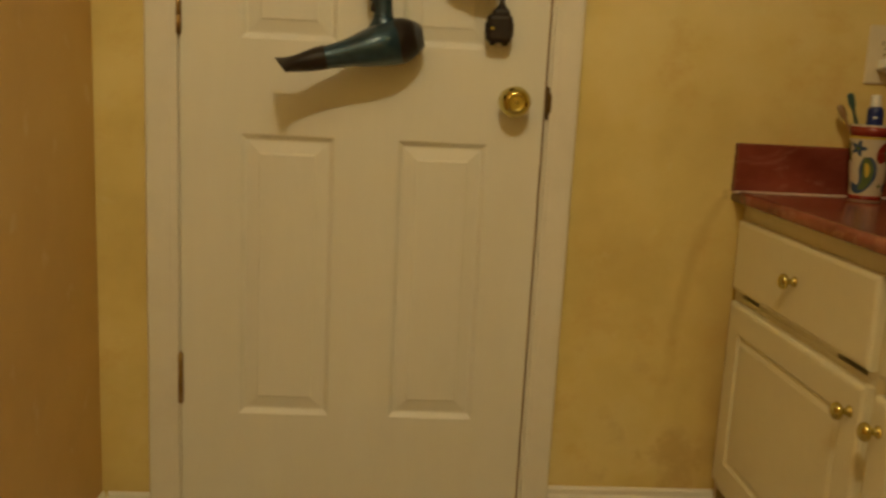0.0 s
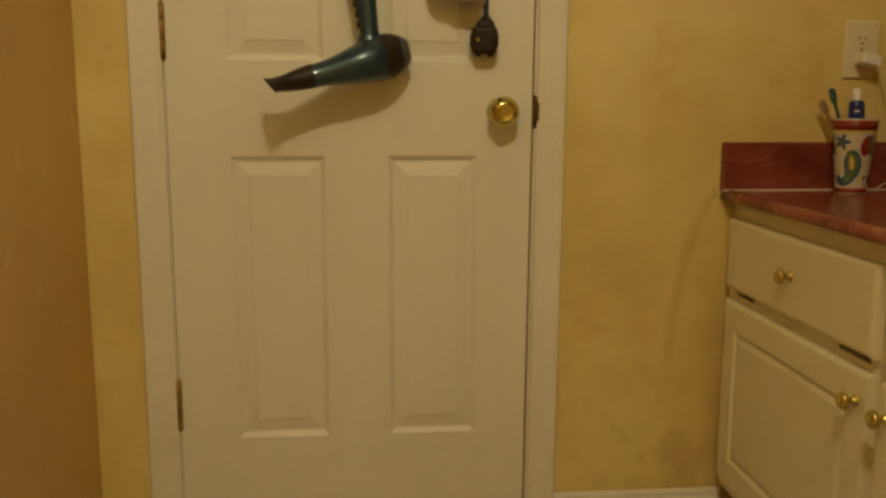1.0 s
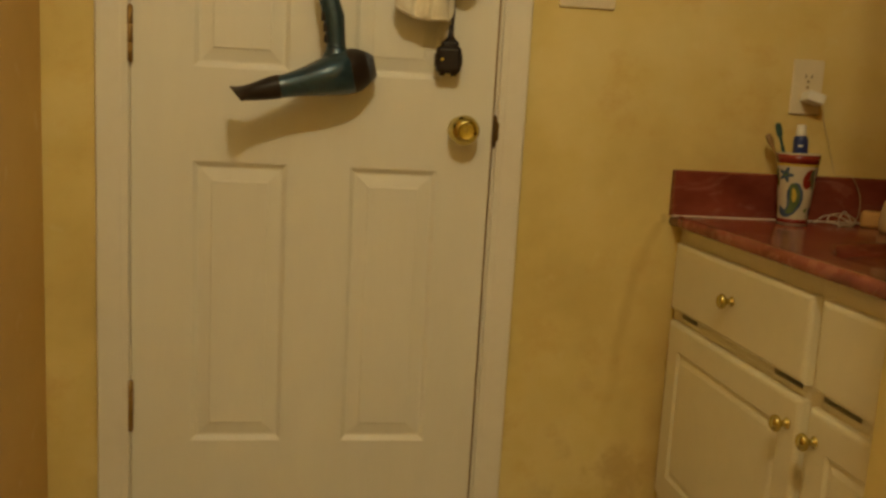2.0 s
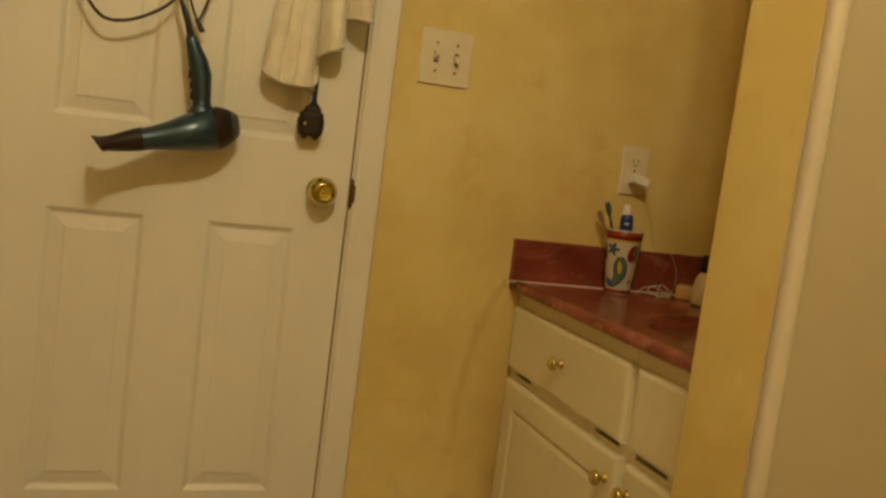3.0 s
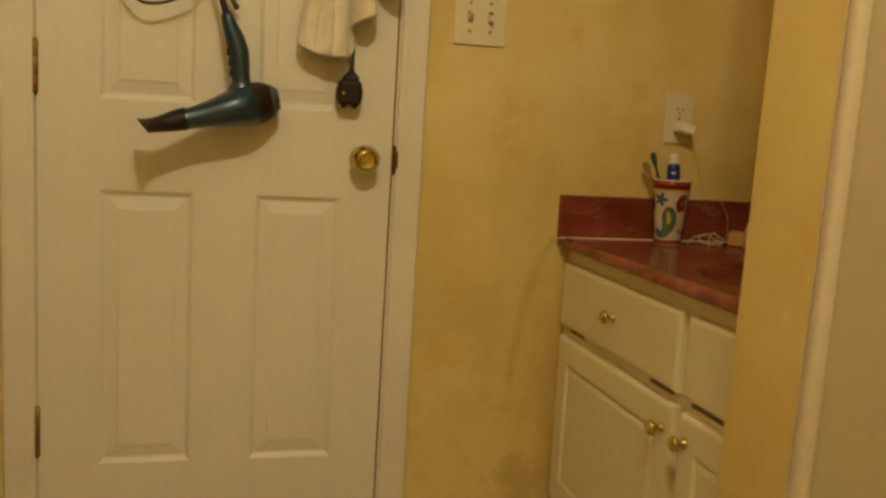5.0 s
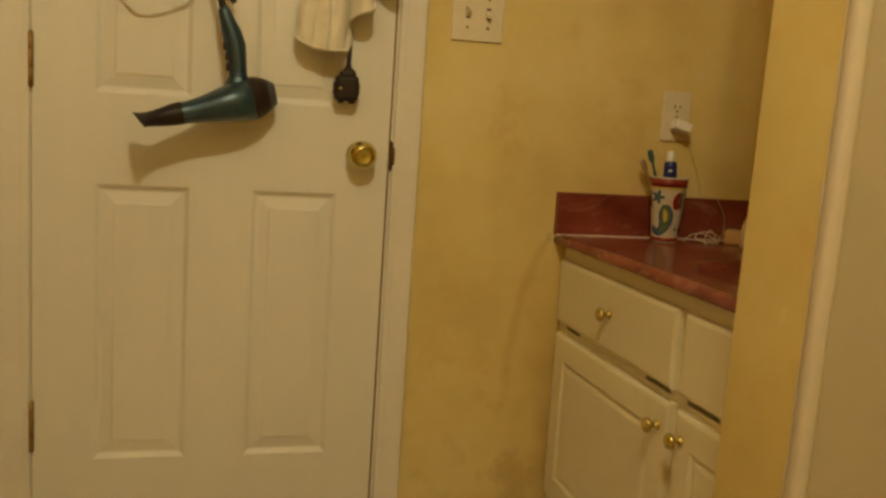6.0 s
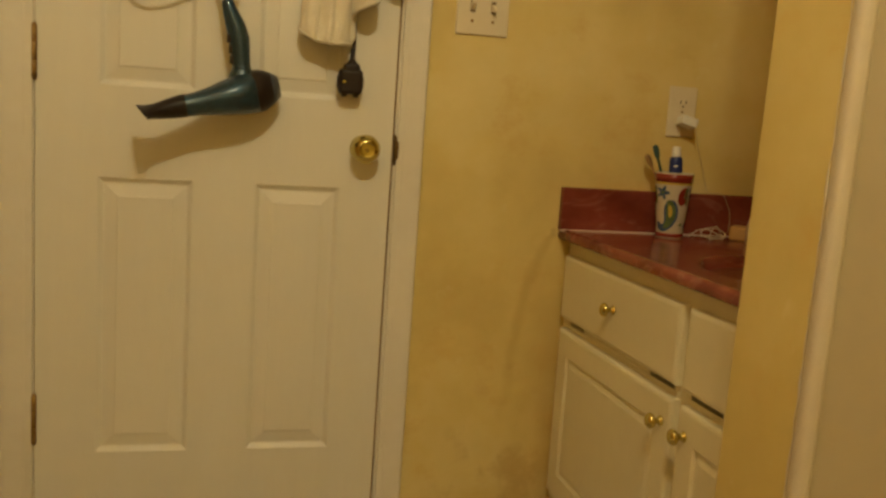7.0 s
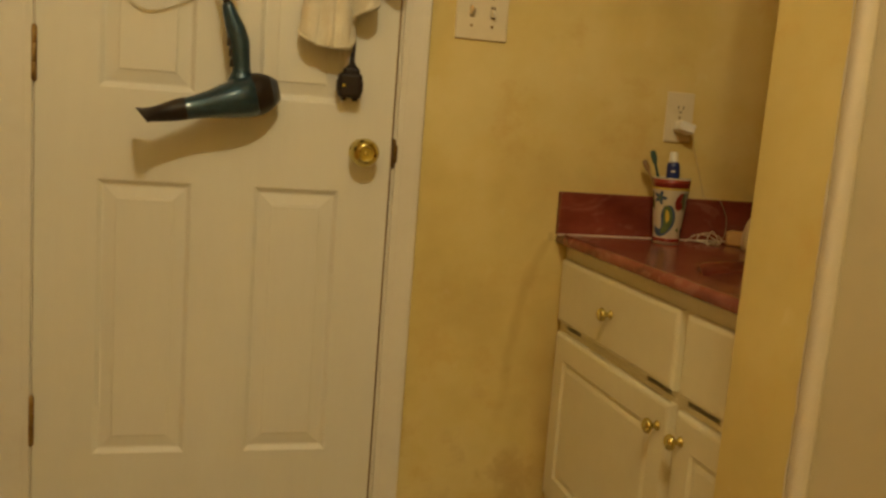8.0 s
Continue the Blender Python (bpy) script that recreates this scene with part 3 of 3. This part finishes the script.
part("barrel", rings_mesh([barrel_ring(*r) for r in curve_of(((0.278, 1.0005, 0.0205, 0.0225), (0.300, 1.0055, 0.0225, 0.0255), (0.330, 1.0135, 0.0275, 0.0325), (0.360, 1.0225, 0.0345, 0.0410), (0.385, 1.0300, 0.0395, 0.0455), (0.405, 1.0350, 0.0415, 0.0455), (0.420, 1.0395, 0.0420, 0.0420)))]),
     M_TEAL, dryer, "teal metallic barrel", True)
part("rear_cap", rings_mesh([barrel_ring(*r) for r in curve_of(((0.416, 1.0388, 0.0424, 0.042), (0.426, 1.0415, 0.0418, 0.0415), (0.436, 1.0445, 0.0388, 0.039), (0.447, 1.0478, 0.0332, 0.034), (0.456, 1.0505, 0.0262, 0.027), (0.4620, 1.0522, 0.0205, 0.021)))]), M_BLACK, dryer, "black ribbed rear cap", True)
grille = bmesh.new()
for f in (0.020, 0.015, 0.010, 0.005):
    pts = barrel_ring(0.4630, 1.0525, f, f, 24)
    tube(pts + pts[:1], 0.0013, 6, 1, grille)
for k in range(4):
    a, b = barrel_ring(0.4630, 1.0525, 0.020, 0.020, 8)[k], barrel_ring(0.4630, 1.0525, 0.020, 0.020, 8)[k + 4]
    tube([a, (a + b) / 2, b], 0.001, 6, 1, grille)
part("grille", grille, M_BLACK, dryer, "", True)
part("rear_rim", rings_mesh([barrel_ring(0.4495, 1.0486, 0.0305, 0.0315), barrel_ring(0.4510, 1.0490, 0.0312, 0.0321), barrel_ring(0.4570, 1.0508, 0.0264, 0.0272), barrel_ring(0.4630, 1.0525, 0.0215, 0.0220), barrel_ring(0.4630, 1.0525, 0.0196, 0.0198)]), M_RIM, dryer, "grey rear rim", True)
part("nozzle", rings_mesh([barrel_ring(*r) for r in curve_of(((0.288, 1.0030, 0.0224, 0.0240), (0.272, 0.9990, 0.0212, 0.0236), (0.255, 0.9942, 0.0188, 0.0245), (0.238, 0.9895, 0.0158, 0.0275)))]
                         + [barrel_ring(0.226, 0.9868, 0.0142, 0.0330, 32, 20, 0.07), barrel_ring(0.217, 0.9856, 0.0136, 0.0370, 32, 30, 0.14), barrel_ring(0.2105, 0.9850, 0.0148, 0.0405, 32, 38, 0.19), barrel_ring(0.2080, 0.9846, 0.0156, 0.0415, 32, 42, 0.21),
                            barrel_ring(0.2095, 0.9848, 0.0122, 0.0380, 32, 42, 0.20), barrel_ring(0.226, 0.9868, 0.0088, 0.027, 32, 20, 0.07)]), M_BLACK, dryer, "black concentrator nozzle", True)


def handle_ring(x, z, rx, ry, lean, n=24):
    a = radians(lean)
    return [Vector((x + rx * math.cos(k * math.tau / n) * math.cos(a), DY + ry * math.sin(k * math.tau / n), z - rx * math.cos(k * math.tau / n) * math.sin(a))) for k in range(n)]


HANDLE = ((0.392, 1.040, 0.036, 0.028, 4), (0.3915, 1.058, 0.0310, 0.0255, 4), (0.3905, 1.072, 0.0235, 0.0205, 4), (0.3895, 1.081, 0.0190, 0.0178, 4), (0.3880, 1.092, 0.0182, 0.0170, 2), (0.3855, 1.115, 0.0192, 0.0172, -2), (0.3825, 1.140, 0.0206, 0.0172, -8), (0.3745, 1.165, 0.0194, 0.0165, -14), (0.3650, 1.188, 0.0150, 0.0145, -18), (0.3590, 1.205, 0.0125, 0.0125, -20), (0.3565, 1.2125, 0.0095, 0.010, -20))
handle = part("handle", rings_mesh([handle_ring(*r) for r in HANDLE]), M_TEAL, dryer, "teal curved handle", True)
part("collar", rings_mesh([handle_ring(0.3896, 1.0795, 0.0192, 0.0180, 4), handle_ring(0.3894, 1.082, 0.0198, 0.0186, 4), handle_ring(0.3890, 1.085, 0.0190, 0.0180, 4), handle_ring(0.3886, 1.087, 0.0176, 0.0168, 4)]), M_TEAL, handle, "", True)
grip = bmesh.new()
for z, x in ((1.098, 0.3690), (1.118, 0.3668), (1.138, 0.3625)):
    box((x - 0.0035, DY - 0.010, z - 0.008), (x + 0.006, DY + 0.010, z + 0.008), 0.002, 2, grip)
part("switch", grip, M_BLACK, handle, "black rocker switches")
part("strain_relief", tube([(0.3572, DY, 1.210), (0.349, DY, 1.236), (0.339, DY + 0.004, 1.262), (0.331, DY + 0.008, 1.283)], lambda t: 0.0074 - 0.0038 * t, 12, 6), M_BLACK, dryer, "black strain relief", True)
part("cord", tube([(0.3315, -0.054, 1.281), (0.326, -0.050, 1.32), (0.331, -0.048, 1.38), (0.345, -0.050, 1.4315), (0.300, -0.036, 1.46), (0.200, -0.026, 1.42), (0.1411, -0.039, 1.3335), (0.1485, -0.044, 1.2880), (0.1708, -0.049, 1.2457), (0.1998, -0.052, 1.2211), (0.2413, -0.052, 1.2240), (0.2867, -0.050, 1.2466), (0.3202, -0.045, 1.2768), (0.3360, -0.041, 1.3162), (0.342, -0.040, 1.38), (0.347, -0.043, 1.4325), (0.41, -0.020, 1.44), (0.52, -0.013, 1.40), (0.598, -0.012, 1.30), (0.616, -0.012, 1.20), (0.6165, -0.018, 1.130)], 0.0033, 8, 8), M_CORD, dryer, "dark looped power cord", True)
tie = tube([(0.338, -0.036, 1.345), (0.350, -0.032, 1.285), (0.3665, -0.030, 1.245), (0.3695, -0.030, 1.238)], 0.0026, 8, 6)
tube([(0.396, -0.030, 1.345), (0.387, -0.030, 1.30), (0.376, -0.030, 1.262), (0.3675, -0.030, 1.243)], 0.0026, 8, 6, tie)
tube([(0.365, -0.030, 1.248), (0.372, -0.030, 1.236), (0.3795, -0.030, 1.225)], lambda t: 0.0042 + 0.0018 * t, 8, 6, tie)
part("cord_tie", tie, M_CORD, dryer, "rubber cord tie", True)
body = box((0.5860, -0.046, 1.0475), (0.6345, -0.008, 1.1000), 0.009, 4)
box((0.5955, -0.043, 1.0900), (0.6285, -0.010, 1.1105), 0.006, 3, body)
box((0.5835, -0.038, 1.0600), (0.5900, -0.014, 1.0860), 0.003, 2, body)
box((0.6305, -0.038, 1.0600), (0.6370, -0.014, 1.0860), 0.003, 2, body)
plug = part("plug", body, M_BLACK, dryer, "black plug with a yellow test button")
part("plug_neck", lathe(((0.0165, 0.0), (0.0150, 0.008), (0.0085, 0.015), (0.0062, 0.022), (0.0052, 0.044), (0.0036, 0.046)), pose(0.6135, -0.024, 1.105) @ Matrix.Diagonal((0.85, 0.85, 0.8, 1)), 16), M_BLACK, plug, "", True)
part("test_button", box((0.5925, -0.0476, 1.0705), (0.5985, -0.044, 1.0755), 0.0008, 1), M_YELLOW, plug, "yellow test button")
part("plug_foot", box((0.5935, -0.037, 1.0425), (0.6035, -0.013, 1.054), 0.002, 2), M_BLACK, plug)
part("plug_foot", box((0.6175, -0.037, 1.0425), (0.6275, -0.013, 1.052), 0.002, 2), M_BLACK, plug)
# ---- towel ----
towel = thing("hand_towel", "cream terry hand towel hung in folds on the door", "towel")
# plan of the folds (x, y) and the height of the hem below each
FOLDS = ((0.501, -0.030, 1.172), (0.503, -0.044, 1.163), (0.512, -0.056, 1.156), (0.526, -0.061, 1.150), (0.536, -0.056, 1.147), (0.547, -0.061, 1.145), (0.558, -0.066, 1.143), (0.568, -0.060, 1.143), (0.580, -0.065, 1.143), (0.593, -0.060, 1.144), (0.6015, -0.046, 1.146), (0.600, -0.034, 1.165), (0.6065, -0.030, 1.200),
         (0.6140, -0.050, 1.212), (0.628, -0.074, 1.220), (0.644, -0.078, 1.226), (0.655, -0.066, 1.233), (0.657, -0.042, 1.250), (0.6585, -0.036, 1.288), (0.668, -0.058, 1.293), (0.684, -0.080, 1.290), (0.700, -0.082, 1.288), (0.709, -0.066, 1.291))


def cloth(folds, top, sink=0.0, rows=36, start=0.0):
    plan = smooth_path([(x, y, 0) for x, y, z in folds], 6)
    hem = smooth_path([(z, 0, 0) for x, y, z in folds], 6)
    rings = []
    for j in range(rows + 1):
        ring = []
        for i, (p, h) in enumerate(zip(plan, hem)):
            z = h.x + start + (top - h.x - start) * j / rows
            k = max(0.12, 1 - 1.2 * (z - h.x))
            n = noise.noise(Vector((p.x * 38, z * 17, 3.1))) + 0.4 * noise.noise(Vector((p.x * 110, z * 60, 8.4)))
            roll = 0.0022 if j == 0 else 0.0
            x = 0.600 + (p.x - 0.600) * k + 0.0018 * noise.noise(Vector((z * 30, p.x * 30, 9)))
            y = (p.y + 0.02) * (0.55 + 0.45 * k) - 0.02 + 0.0055 * n - roll
            ring.append(Vector((x, min(y + sink, -0.006), z)))
        rings.append(ring)
    return rings_mesh(rings, closed=False)


for name, bmx in (("towel_front", cloth(FOLDS, 1.655)), ("towel_back", cloth(((0.586, -0.022, 1.150), (0.594, -0.018, 1.146), (0.602, -0.020, 1.145), (0.608, -0.022, 1.148), (0.614, -0.020, 1.157), (0.618, -0.016, 1.168)), 1.652))):
    ob = part(name, bmx, M_TOWEL, towel, "", True)
    mod = ob.modifiers.new("thick", "SOLIDIFY")
    mod.thickness, mod.offset = 0.0035, 0.0
hem = bmesh.new()
edge = smooth_path([(x, y - 0.0025, z + 0.004) for x, y, z in FOLDS], 3)
part("hem", tube([(p.x, min(p.y, -0.008), p.z) for p in edge], lambda t: 0.0031 + 0.0009 * noise.noise(Vector((t * 60, 2, 0))), 8, 2, hem), M_TOWEL, towel, "stitched hem", True)

# ---- switch plate ----
plate = thing("light_switch", "ivory double toggle switch plate on the ochre wall", "light switch")
SX, SZ = 0.8915, 1.2535
part("wall_plate", box((SX - 0.0585, -0.0062, SZ - 0.0595), (SX + 0.0585, -0.0004, SZ + 0.0595), 0.003, 2), M_PLATE, plate)
for gx, up in ((-0.023, 1), (0.023, -1)):
    x = SX + gx
    part("switch_slot", box((x - 0.0052, -0.0068, SZ - 0.0122), (x + 0.0052, -0.0058, SZ + 0.0122)), M_SLOT, plate, "dark toggle slot")
    part("toggle", rings_mesh([[Vector((x + sx * w, y, SZ + up * c + sz * h)) for sx, sz in ((-1, -1), (1, -1), (1, 1), (-1, 1))] for y, w, h, c in ((-0.0062, 0.0045, 0.0075, 0.0), (-0.012, 0.004, 0.006, 0.003), (-0.019, 0.0036, 0.0042, 0.0065), (-0.0205, 0.0028, 0.003, 0.0072))]), M_PLATE, plate)
    for sz in (-0.030, 0.030):
        screw = part("screw", lathe(((0.001, 0.0055), (0.0034, 0.0055), (0.0034, 0.0064), (0.0024, 0.0072), (0.001, 0.0074)), pose(x, 0, SZ + sz) @ pose(0, 0, 0, 90), 12), M_TARNISH, plate, "small screw", True)

# ---- outlet and charger ----
outlet = thing("wall_outlet", "ivory duplex outlet above the side splash", "outlet")
OX, OZ = 1.3855, 1.0635
part("wall_plate", box((OX - 0.035, -0.0060, OZ - 0.0575), (OX + 0.035, -0.0004, OZ + 0.0575), 0.003, 2), M_PLATE, outlet)
for oz in (0.0195, -0.0195):
    face = part("receptacle", rings_mesh([[Vector((OX + r * f * c, y, OZ + oz + 0.0135 * f * s)) for c, s, r in ((math.cos(k * math.tau / 20), max(-0.88, min(0.88, math.sin(k * math.tau / 20))), 0.017) for k in range(20))] for y, f in ((-0.005, 1.0), (-0.0072, 1.0), (-0.0076, 0.95))]), M_PLATE, outlet)
    for sx, hh in ((-0.0064, 0.0042), (0.0064, 0.0036)):
        part("slot", box((OX + sx - 0.0012, -0.0080, OZ + oz + 0.003 - hh), (OX + sx + 0.0012, -0.0074, OZ + oz + 0.003 + hh)), M_SLOT, face)
    part("ground_hole", lathe(((0.0005, 0.0074), (0.0026, 0.0074), (0.0026, 0.0080), (0.0005, 0.0080)), pose(OX, 0, OZ + oz - 0.0072) @ pose(0, 0, 0, 90), 10), M_SLOT, face)
part("screw", lathe(((0.0005, 0.0055), (0.003, 0.0055), (0.003, 0.0064), (0.0005, 0.0072)), pose(OX, 0, OZ) @ pose(0, 0, 0, 90), 12), M_TARNISH, outlet, "small screw", True)

charger = thing("charger", "small white charger with a thin cord, plugged in", "charger")
body = box((-0.019, -0.050, -0.011), (0.019, -0.0085, 0.011), 0.004, 3)
bmesh.ops.transform(body, matrix=pose(OX + 0.006, 0, OZ - 0.026, -6, 16, -8), verts=body.verts)
part("charger_body", body, M_WHITE, charger)
part("charger_cord", tube([(OX + 0.018, -0.046, OZ - 0.038), (OX + 0.027, -0.034, OZ - 0.058), (1.430, -0.014, 0.985), (1.449, -0.006, 0.948), (1.463, -0.006, 0.905), (1.470, -0.010, 0.882), (1.482, -0.022, 0.8805), (1.500, -0.024, 0.8795), (1.512, -0.0235, 0.866), (1.526, -0.0245, 0.835), (1.524, -0.030, 0.800),
                            (1.500, -0.050, 0.7815), (1.470, -0.060, 0.781), (1.440, -0.048, 0.781)], 0.0008, 6, 8), M_THIN, charger, "thin pale cord", True)

# ---- on the counter ----
CUP = Vector((1.346, -0.074, 0.7785))
CUP_H, R0, R1 = 0.147, 0.0290, 0.0430
FACING = math.atan2(-1.845, -1.01)


def cup_radius(z):
    t = z / CUP_H
    return R0 + (R1 - R0) * (t ** 1.15) + 0.0016 * math.exp(-(z / 0.006) ** 2)


cup = thing("toothbrush_cup", "white ceramic tumbler painted with paisley and red bands", "cup")
outer = [(0.001, 0.0), (R0 - 0.003, 0.0)] + [(cup_radius(z), z) for z in [CUP_H * k / 16 for k in range(17)]] + [(R1 - 0.001, CUP_H + 0.0012), (R1 - 0.003, CUP_H)] + [(cup_radius(z) - 0.0038, z) for z in (0.12, 0.08, 0.04, 0.008)] + [(0.001, 0.007)]
part("tumbler", lathe(outer, Matrix.Translation(CUP), 40), M_CERAMIC, cup, "", True)


def band(name, z0, z1, mat):
    part(name, lathe([(cup_radius(z) + o, z) for z, o in ((z0, -0.0005), (z0, 0.0004), ((z0 + z1) / 2, 0.0005), (z1, 0.0004), (z1, -0.0005))], Matrix.Translation(CUP), 40), mat, cup, "", True)


band("rim_band", CUP_H - 0.021, CUP_H - 0.002, M_RED)
band("yellow_line", CUP_H - 0.0255, CUP_H - 0.0215, M_YELLOW)
band("foot_band", 0.004, 0.0125, M_RED)


def on_cup(s, z, lift):
    """A place on the cup's wall: s metres round from the side that shows, z up."""
    r = cup_radius(z) + lift
    a = FACING + s / 0.036
    return CUP + Vector((r * math.cos(a), r * math.sin(a), z))


def painted(name, outline, mat, lift):
    """A painted motif: an outline filled towards its middle, laid on the cup's wall."""
    cs, cz = sum(p[0] for p in outline) / len(outline), sum(p[1] for p in outline) / len(outline)
    rings = [[on_cup(cs + (s - cs) * f, cz + (z - cz) * f, lift) for s, z in outline] for f in (1.0, 0.66, 0.33, 0.05)]
    bm = rings_mesh(rings, cap=False)
    part(name, bm, mat, cup, "", True)


def stroke(name, s0, spine, wide, mat, lift):
    """A brushed curl: a spine of (s, z, half width), thick in the middle, laid on the cup's wall."""
    mid = smooth_path([Vector(p) for p in spine], 7)
    rings = []
    for k, p in enumerate(mid):
        d = mid[min(k + 1, len(mid) - 1)] - mid[max(k - 1, 0)]
        side = Vector((-d.y, d.x)).normalized()
        end = min(1.0, (0.15 + min(k, len(mid) - 1 - k)) / 4) ** 0.5
        rings.append([on_cup(s0 + p.x + side.x * p.z * wide * end * f, p.y + side.y * p.z * wide * end * f, lift) for f in (-1, -0.5, 0, 0.5, 1)])
    part(name, rings_mesh(rings, closed=False), mat, cup, "", True)


PAISLEY = ((-0.0085, 0.086, 0.007), (-0.0030, 0.077, 0.0135), (0.0, 0.063, 0.0170), (0.0, 0.048, 0.0160), (-0.0060, 0.033, 0.0115), (-0.0165, 0.0240, 0.0085), (-0.0280, 0.0270, 0.0075), (-0.0330, 0.0370, 0.006))


def blossom(s0, z0, size, petals=5, n=40):
    return [(s0 + size * (0.72 + 0.28 * math.cos(petals * k * math.tau / n)) * math.cos(k * math.tau / n), z0 + size * (0.72 + 0.28 * math.cos(petals * k * math.tau / n)) * math.sin(k * math.tau / n)) for k in range(n)]


for s_off in (0.0, 0.076, -0.076, 0.150):
    stroke("paisley_blue", s_off, PAISLEY, 1.0, M_BLUE, 0.0004)
    stroke("paisley_green", s_off, PAISLEY[:-2], 0.64, M_GREEN, 0.0007)
    stroke("paisley_yellow", s_off - 0.0012, PAISLEY[1:4], 0.26, M_YELLOW, 0.0010)
    painted("blossom", blossom(s_off - 0.021, 0.103, 0.0165), M_BLUE, 0.0004)
    painted("blossom_heart", blossom(s_off - 0.021, 0.103, 0.0050), M_GREEN, 0.0008)
    painted("red_petal", [(s_off + 0.0245 + 0.0125 * math.cos(a), 0.096 + 0.020 * math.sin(a) + 0.004 * math.cos(a)) for a in [k * math.tau / 32 for k in range(32)]], M_RED, 0.0004)
    stroke("curl", s_off - 0.040, ((0.0, 0.116, 0.003), (-0.005, 0.105, 0.005), (-0.002, 0.090, 0.005), (0.002, 0.074, 0.003)), 1.0, M_GREEN, 0.0004)
    painted("bud", blossom(s_off - 0.030, 0.031, 0.0085, 3), M_BLUE, 0.0006)
    painted("sprig", blossom(s_off + 0.028, 0.032, 0.006, 4), M_GREEN, 0.0004)


def toothbrush(label, mat, foot, top, facing):
    """A brush that leans in the cup; bristles look towards facing."""
    t = thing("toothbrush", label, "toothbrush", "toothbrushes in the cup")
    f, h = Vector(foot), Vector(top)
    d = (h - f).normalized()
    w = Vector(facing)
    w = (w - d * w.dot(d)).normalized()
    s = d.cross(w)
    rows = ((0.0, 0.0045, 0.003), (0.05, 0.0055, 0.004), (0.35, 0.0055, 0.004), (0.6, 0.0048, 0.0036), (0.78, 0.0028, 0.0026), (0.84, 0.0030, 0.0026), (0.88, 0.0058, 0.0026), (0.93, 0.0068, 0.0026), (0.985, 0.0058, 0.0024), (1.0, 0.002, 0.0015))
    length = (h - f).length
    part("handle", rings_mesh([[f + d * (q * length) + s * a * math.cos(k * math.tau / 12) + w * b * math.sin(k * math.tau / 12) for k in range(12)] for q, a, b in rows]), mat, t, "", True)
    tufts = bmesh.new()
    for i in range(6):
        for j in (-1, 0, 1):
            c = f + d * (length * (0.875 + 0.02 * i)) + s * (0.0032 * j) + w * 0.002
            rings_mesh([[c + w * q + (d * math.cos(k * math.tau / 6) + s * math.sin(k * math.tau / 6)) * 0.0012 for k in range(6)] for q in (0.0, 0.0095)], bm=tufts)
    part("bristles", tufts, M_AMBER if mat is M_AMBER else M_BRUSH, t)
    return t


toothbrush("teal toothbrush leaning in the paisley cup", M_BRUSH, (1.360, -0.070, 0.792), (1.2865, -0.082, 0.985), (0.3, 1, 0))
toothbrush("amber toothbrush leaning in the paisley cup", M_AMBER, (1.362, -0.086, 0.792), (1.290, -0.040, 0.962), (0.2, 1, 0))

paste = thing("toothpaste_tube", "blue toothpaste tube with a white cap, standing in the cup", "toothpaste")
lean = pose(1.353, -0.078, 0.800, 0, -3.5, 0)
part("tube_body", rings_mesh([[lean @ Vector((rx * math.cos(k * math.tau / 20), ry * math.sin(k * math.tau / 20), z)) for k in range(20)] for rx, ry, z in ((0.021, 0.0008, 0.0), (0.021, 0.002, 0.02), (0.0195, 0.008, 0.07), (0.0158, 0.0135, 0.12), (0.0148, 0.0145, 0.150), (0.0138, 0.0138, 0.158), (0.009, 0.009, 0.163))]), M_TUBE, paste, "", True)
part("cap", lathe(((0.001, 0.161), (0.0098, 0.161), (0.0102, 0.163), (0.0090, 0.182), (0.0078, 0.1845), (0.001, 0.185)), lean, 20), M_WHITE, paste, "white cap", True)
part("label_bar", rings_mesh([[lean @ Vector((0.0152 * math.cos(a), 0.0150 * math.sin(a), z)) for a in [-2.35 + 0.1 * k for k in range(7)]] for z in (0.140, 0.1435)], closed=False), M_WHITE, paste, "pale printed bar")

coil = thing("cord_bundle", "tangle of thin white cord on the counter", "cord")
pts = [(1.405, -0.058, 0.7805), (1.418, -0.050, 0.786), (1.436, -0.046, 0.795), (1.458, -0.052, 0.797), (1.478, -0.066, 0.788), (1.482, -0.082, 0.781),
       (1.464, -0.092, 0.7805), (1.440, -0.084, 0.783), (1.430, -0.068, 0.790), (1.446, -0.058, 0.800), (1.470, -0.062, 0.802), (1.488, -0.072, 0.793),
       (1.478, -0.088, 0.784), (1.454, -0.094, 0.784), (1.436, -0.100, 0.7805), (1.452, -0.076, 0.796), (1.476, -0.056, 0.806), (1.492, -0.060, 0.7815)]
part("cord_loops", tube(pts, 0.0012, 6, 6), M_PLATE, coil, "", True)

soap = thing("soap_bar", "tan bar of soap lying on the red counter", "soap")
bar = box((-0.042, -0.026, 0), (0.042, 0.026, 0.033), 0.006, 3)
bmesh.ops.transform(bar, matrix=pose(1.540, -0.092, 0.7785, 0, 0, -38), verts=bar.verts)
part("bar", bar, M_TAN, soap, "", False)

jar = thing("lotion_jar", "squat beige jar with a black lid on the counter", "jar")
part("jar_body", lathe(((0.001, 0), (0.030, 0), (0.0340, 0.004), (0.0348, 0.022), (0.0335, 0.042), (0.0290, 0.060), (0.0225, 0.072), (0.0205, 0.0755), (0.001, 0.0755)), pose(1.519, -0.172, 0.7785), 32), M_LOTION, jar, "", True)
part("lid", lathe(((0.001, 0.0757), (0.0205, 0.0757), (0.0215, 0.077), (0.0215, 0.110), (0.0200, 0.113), (0.017, 0.115), (0.001, 0.115)), pose(1.519, -0.172, 0.7785), 32), M_BLACK, jar, "black lid", True)
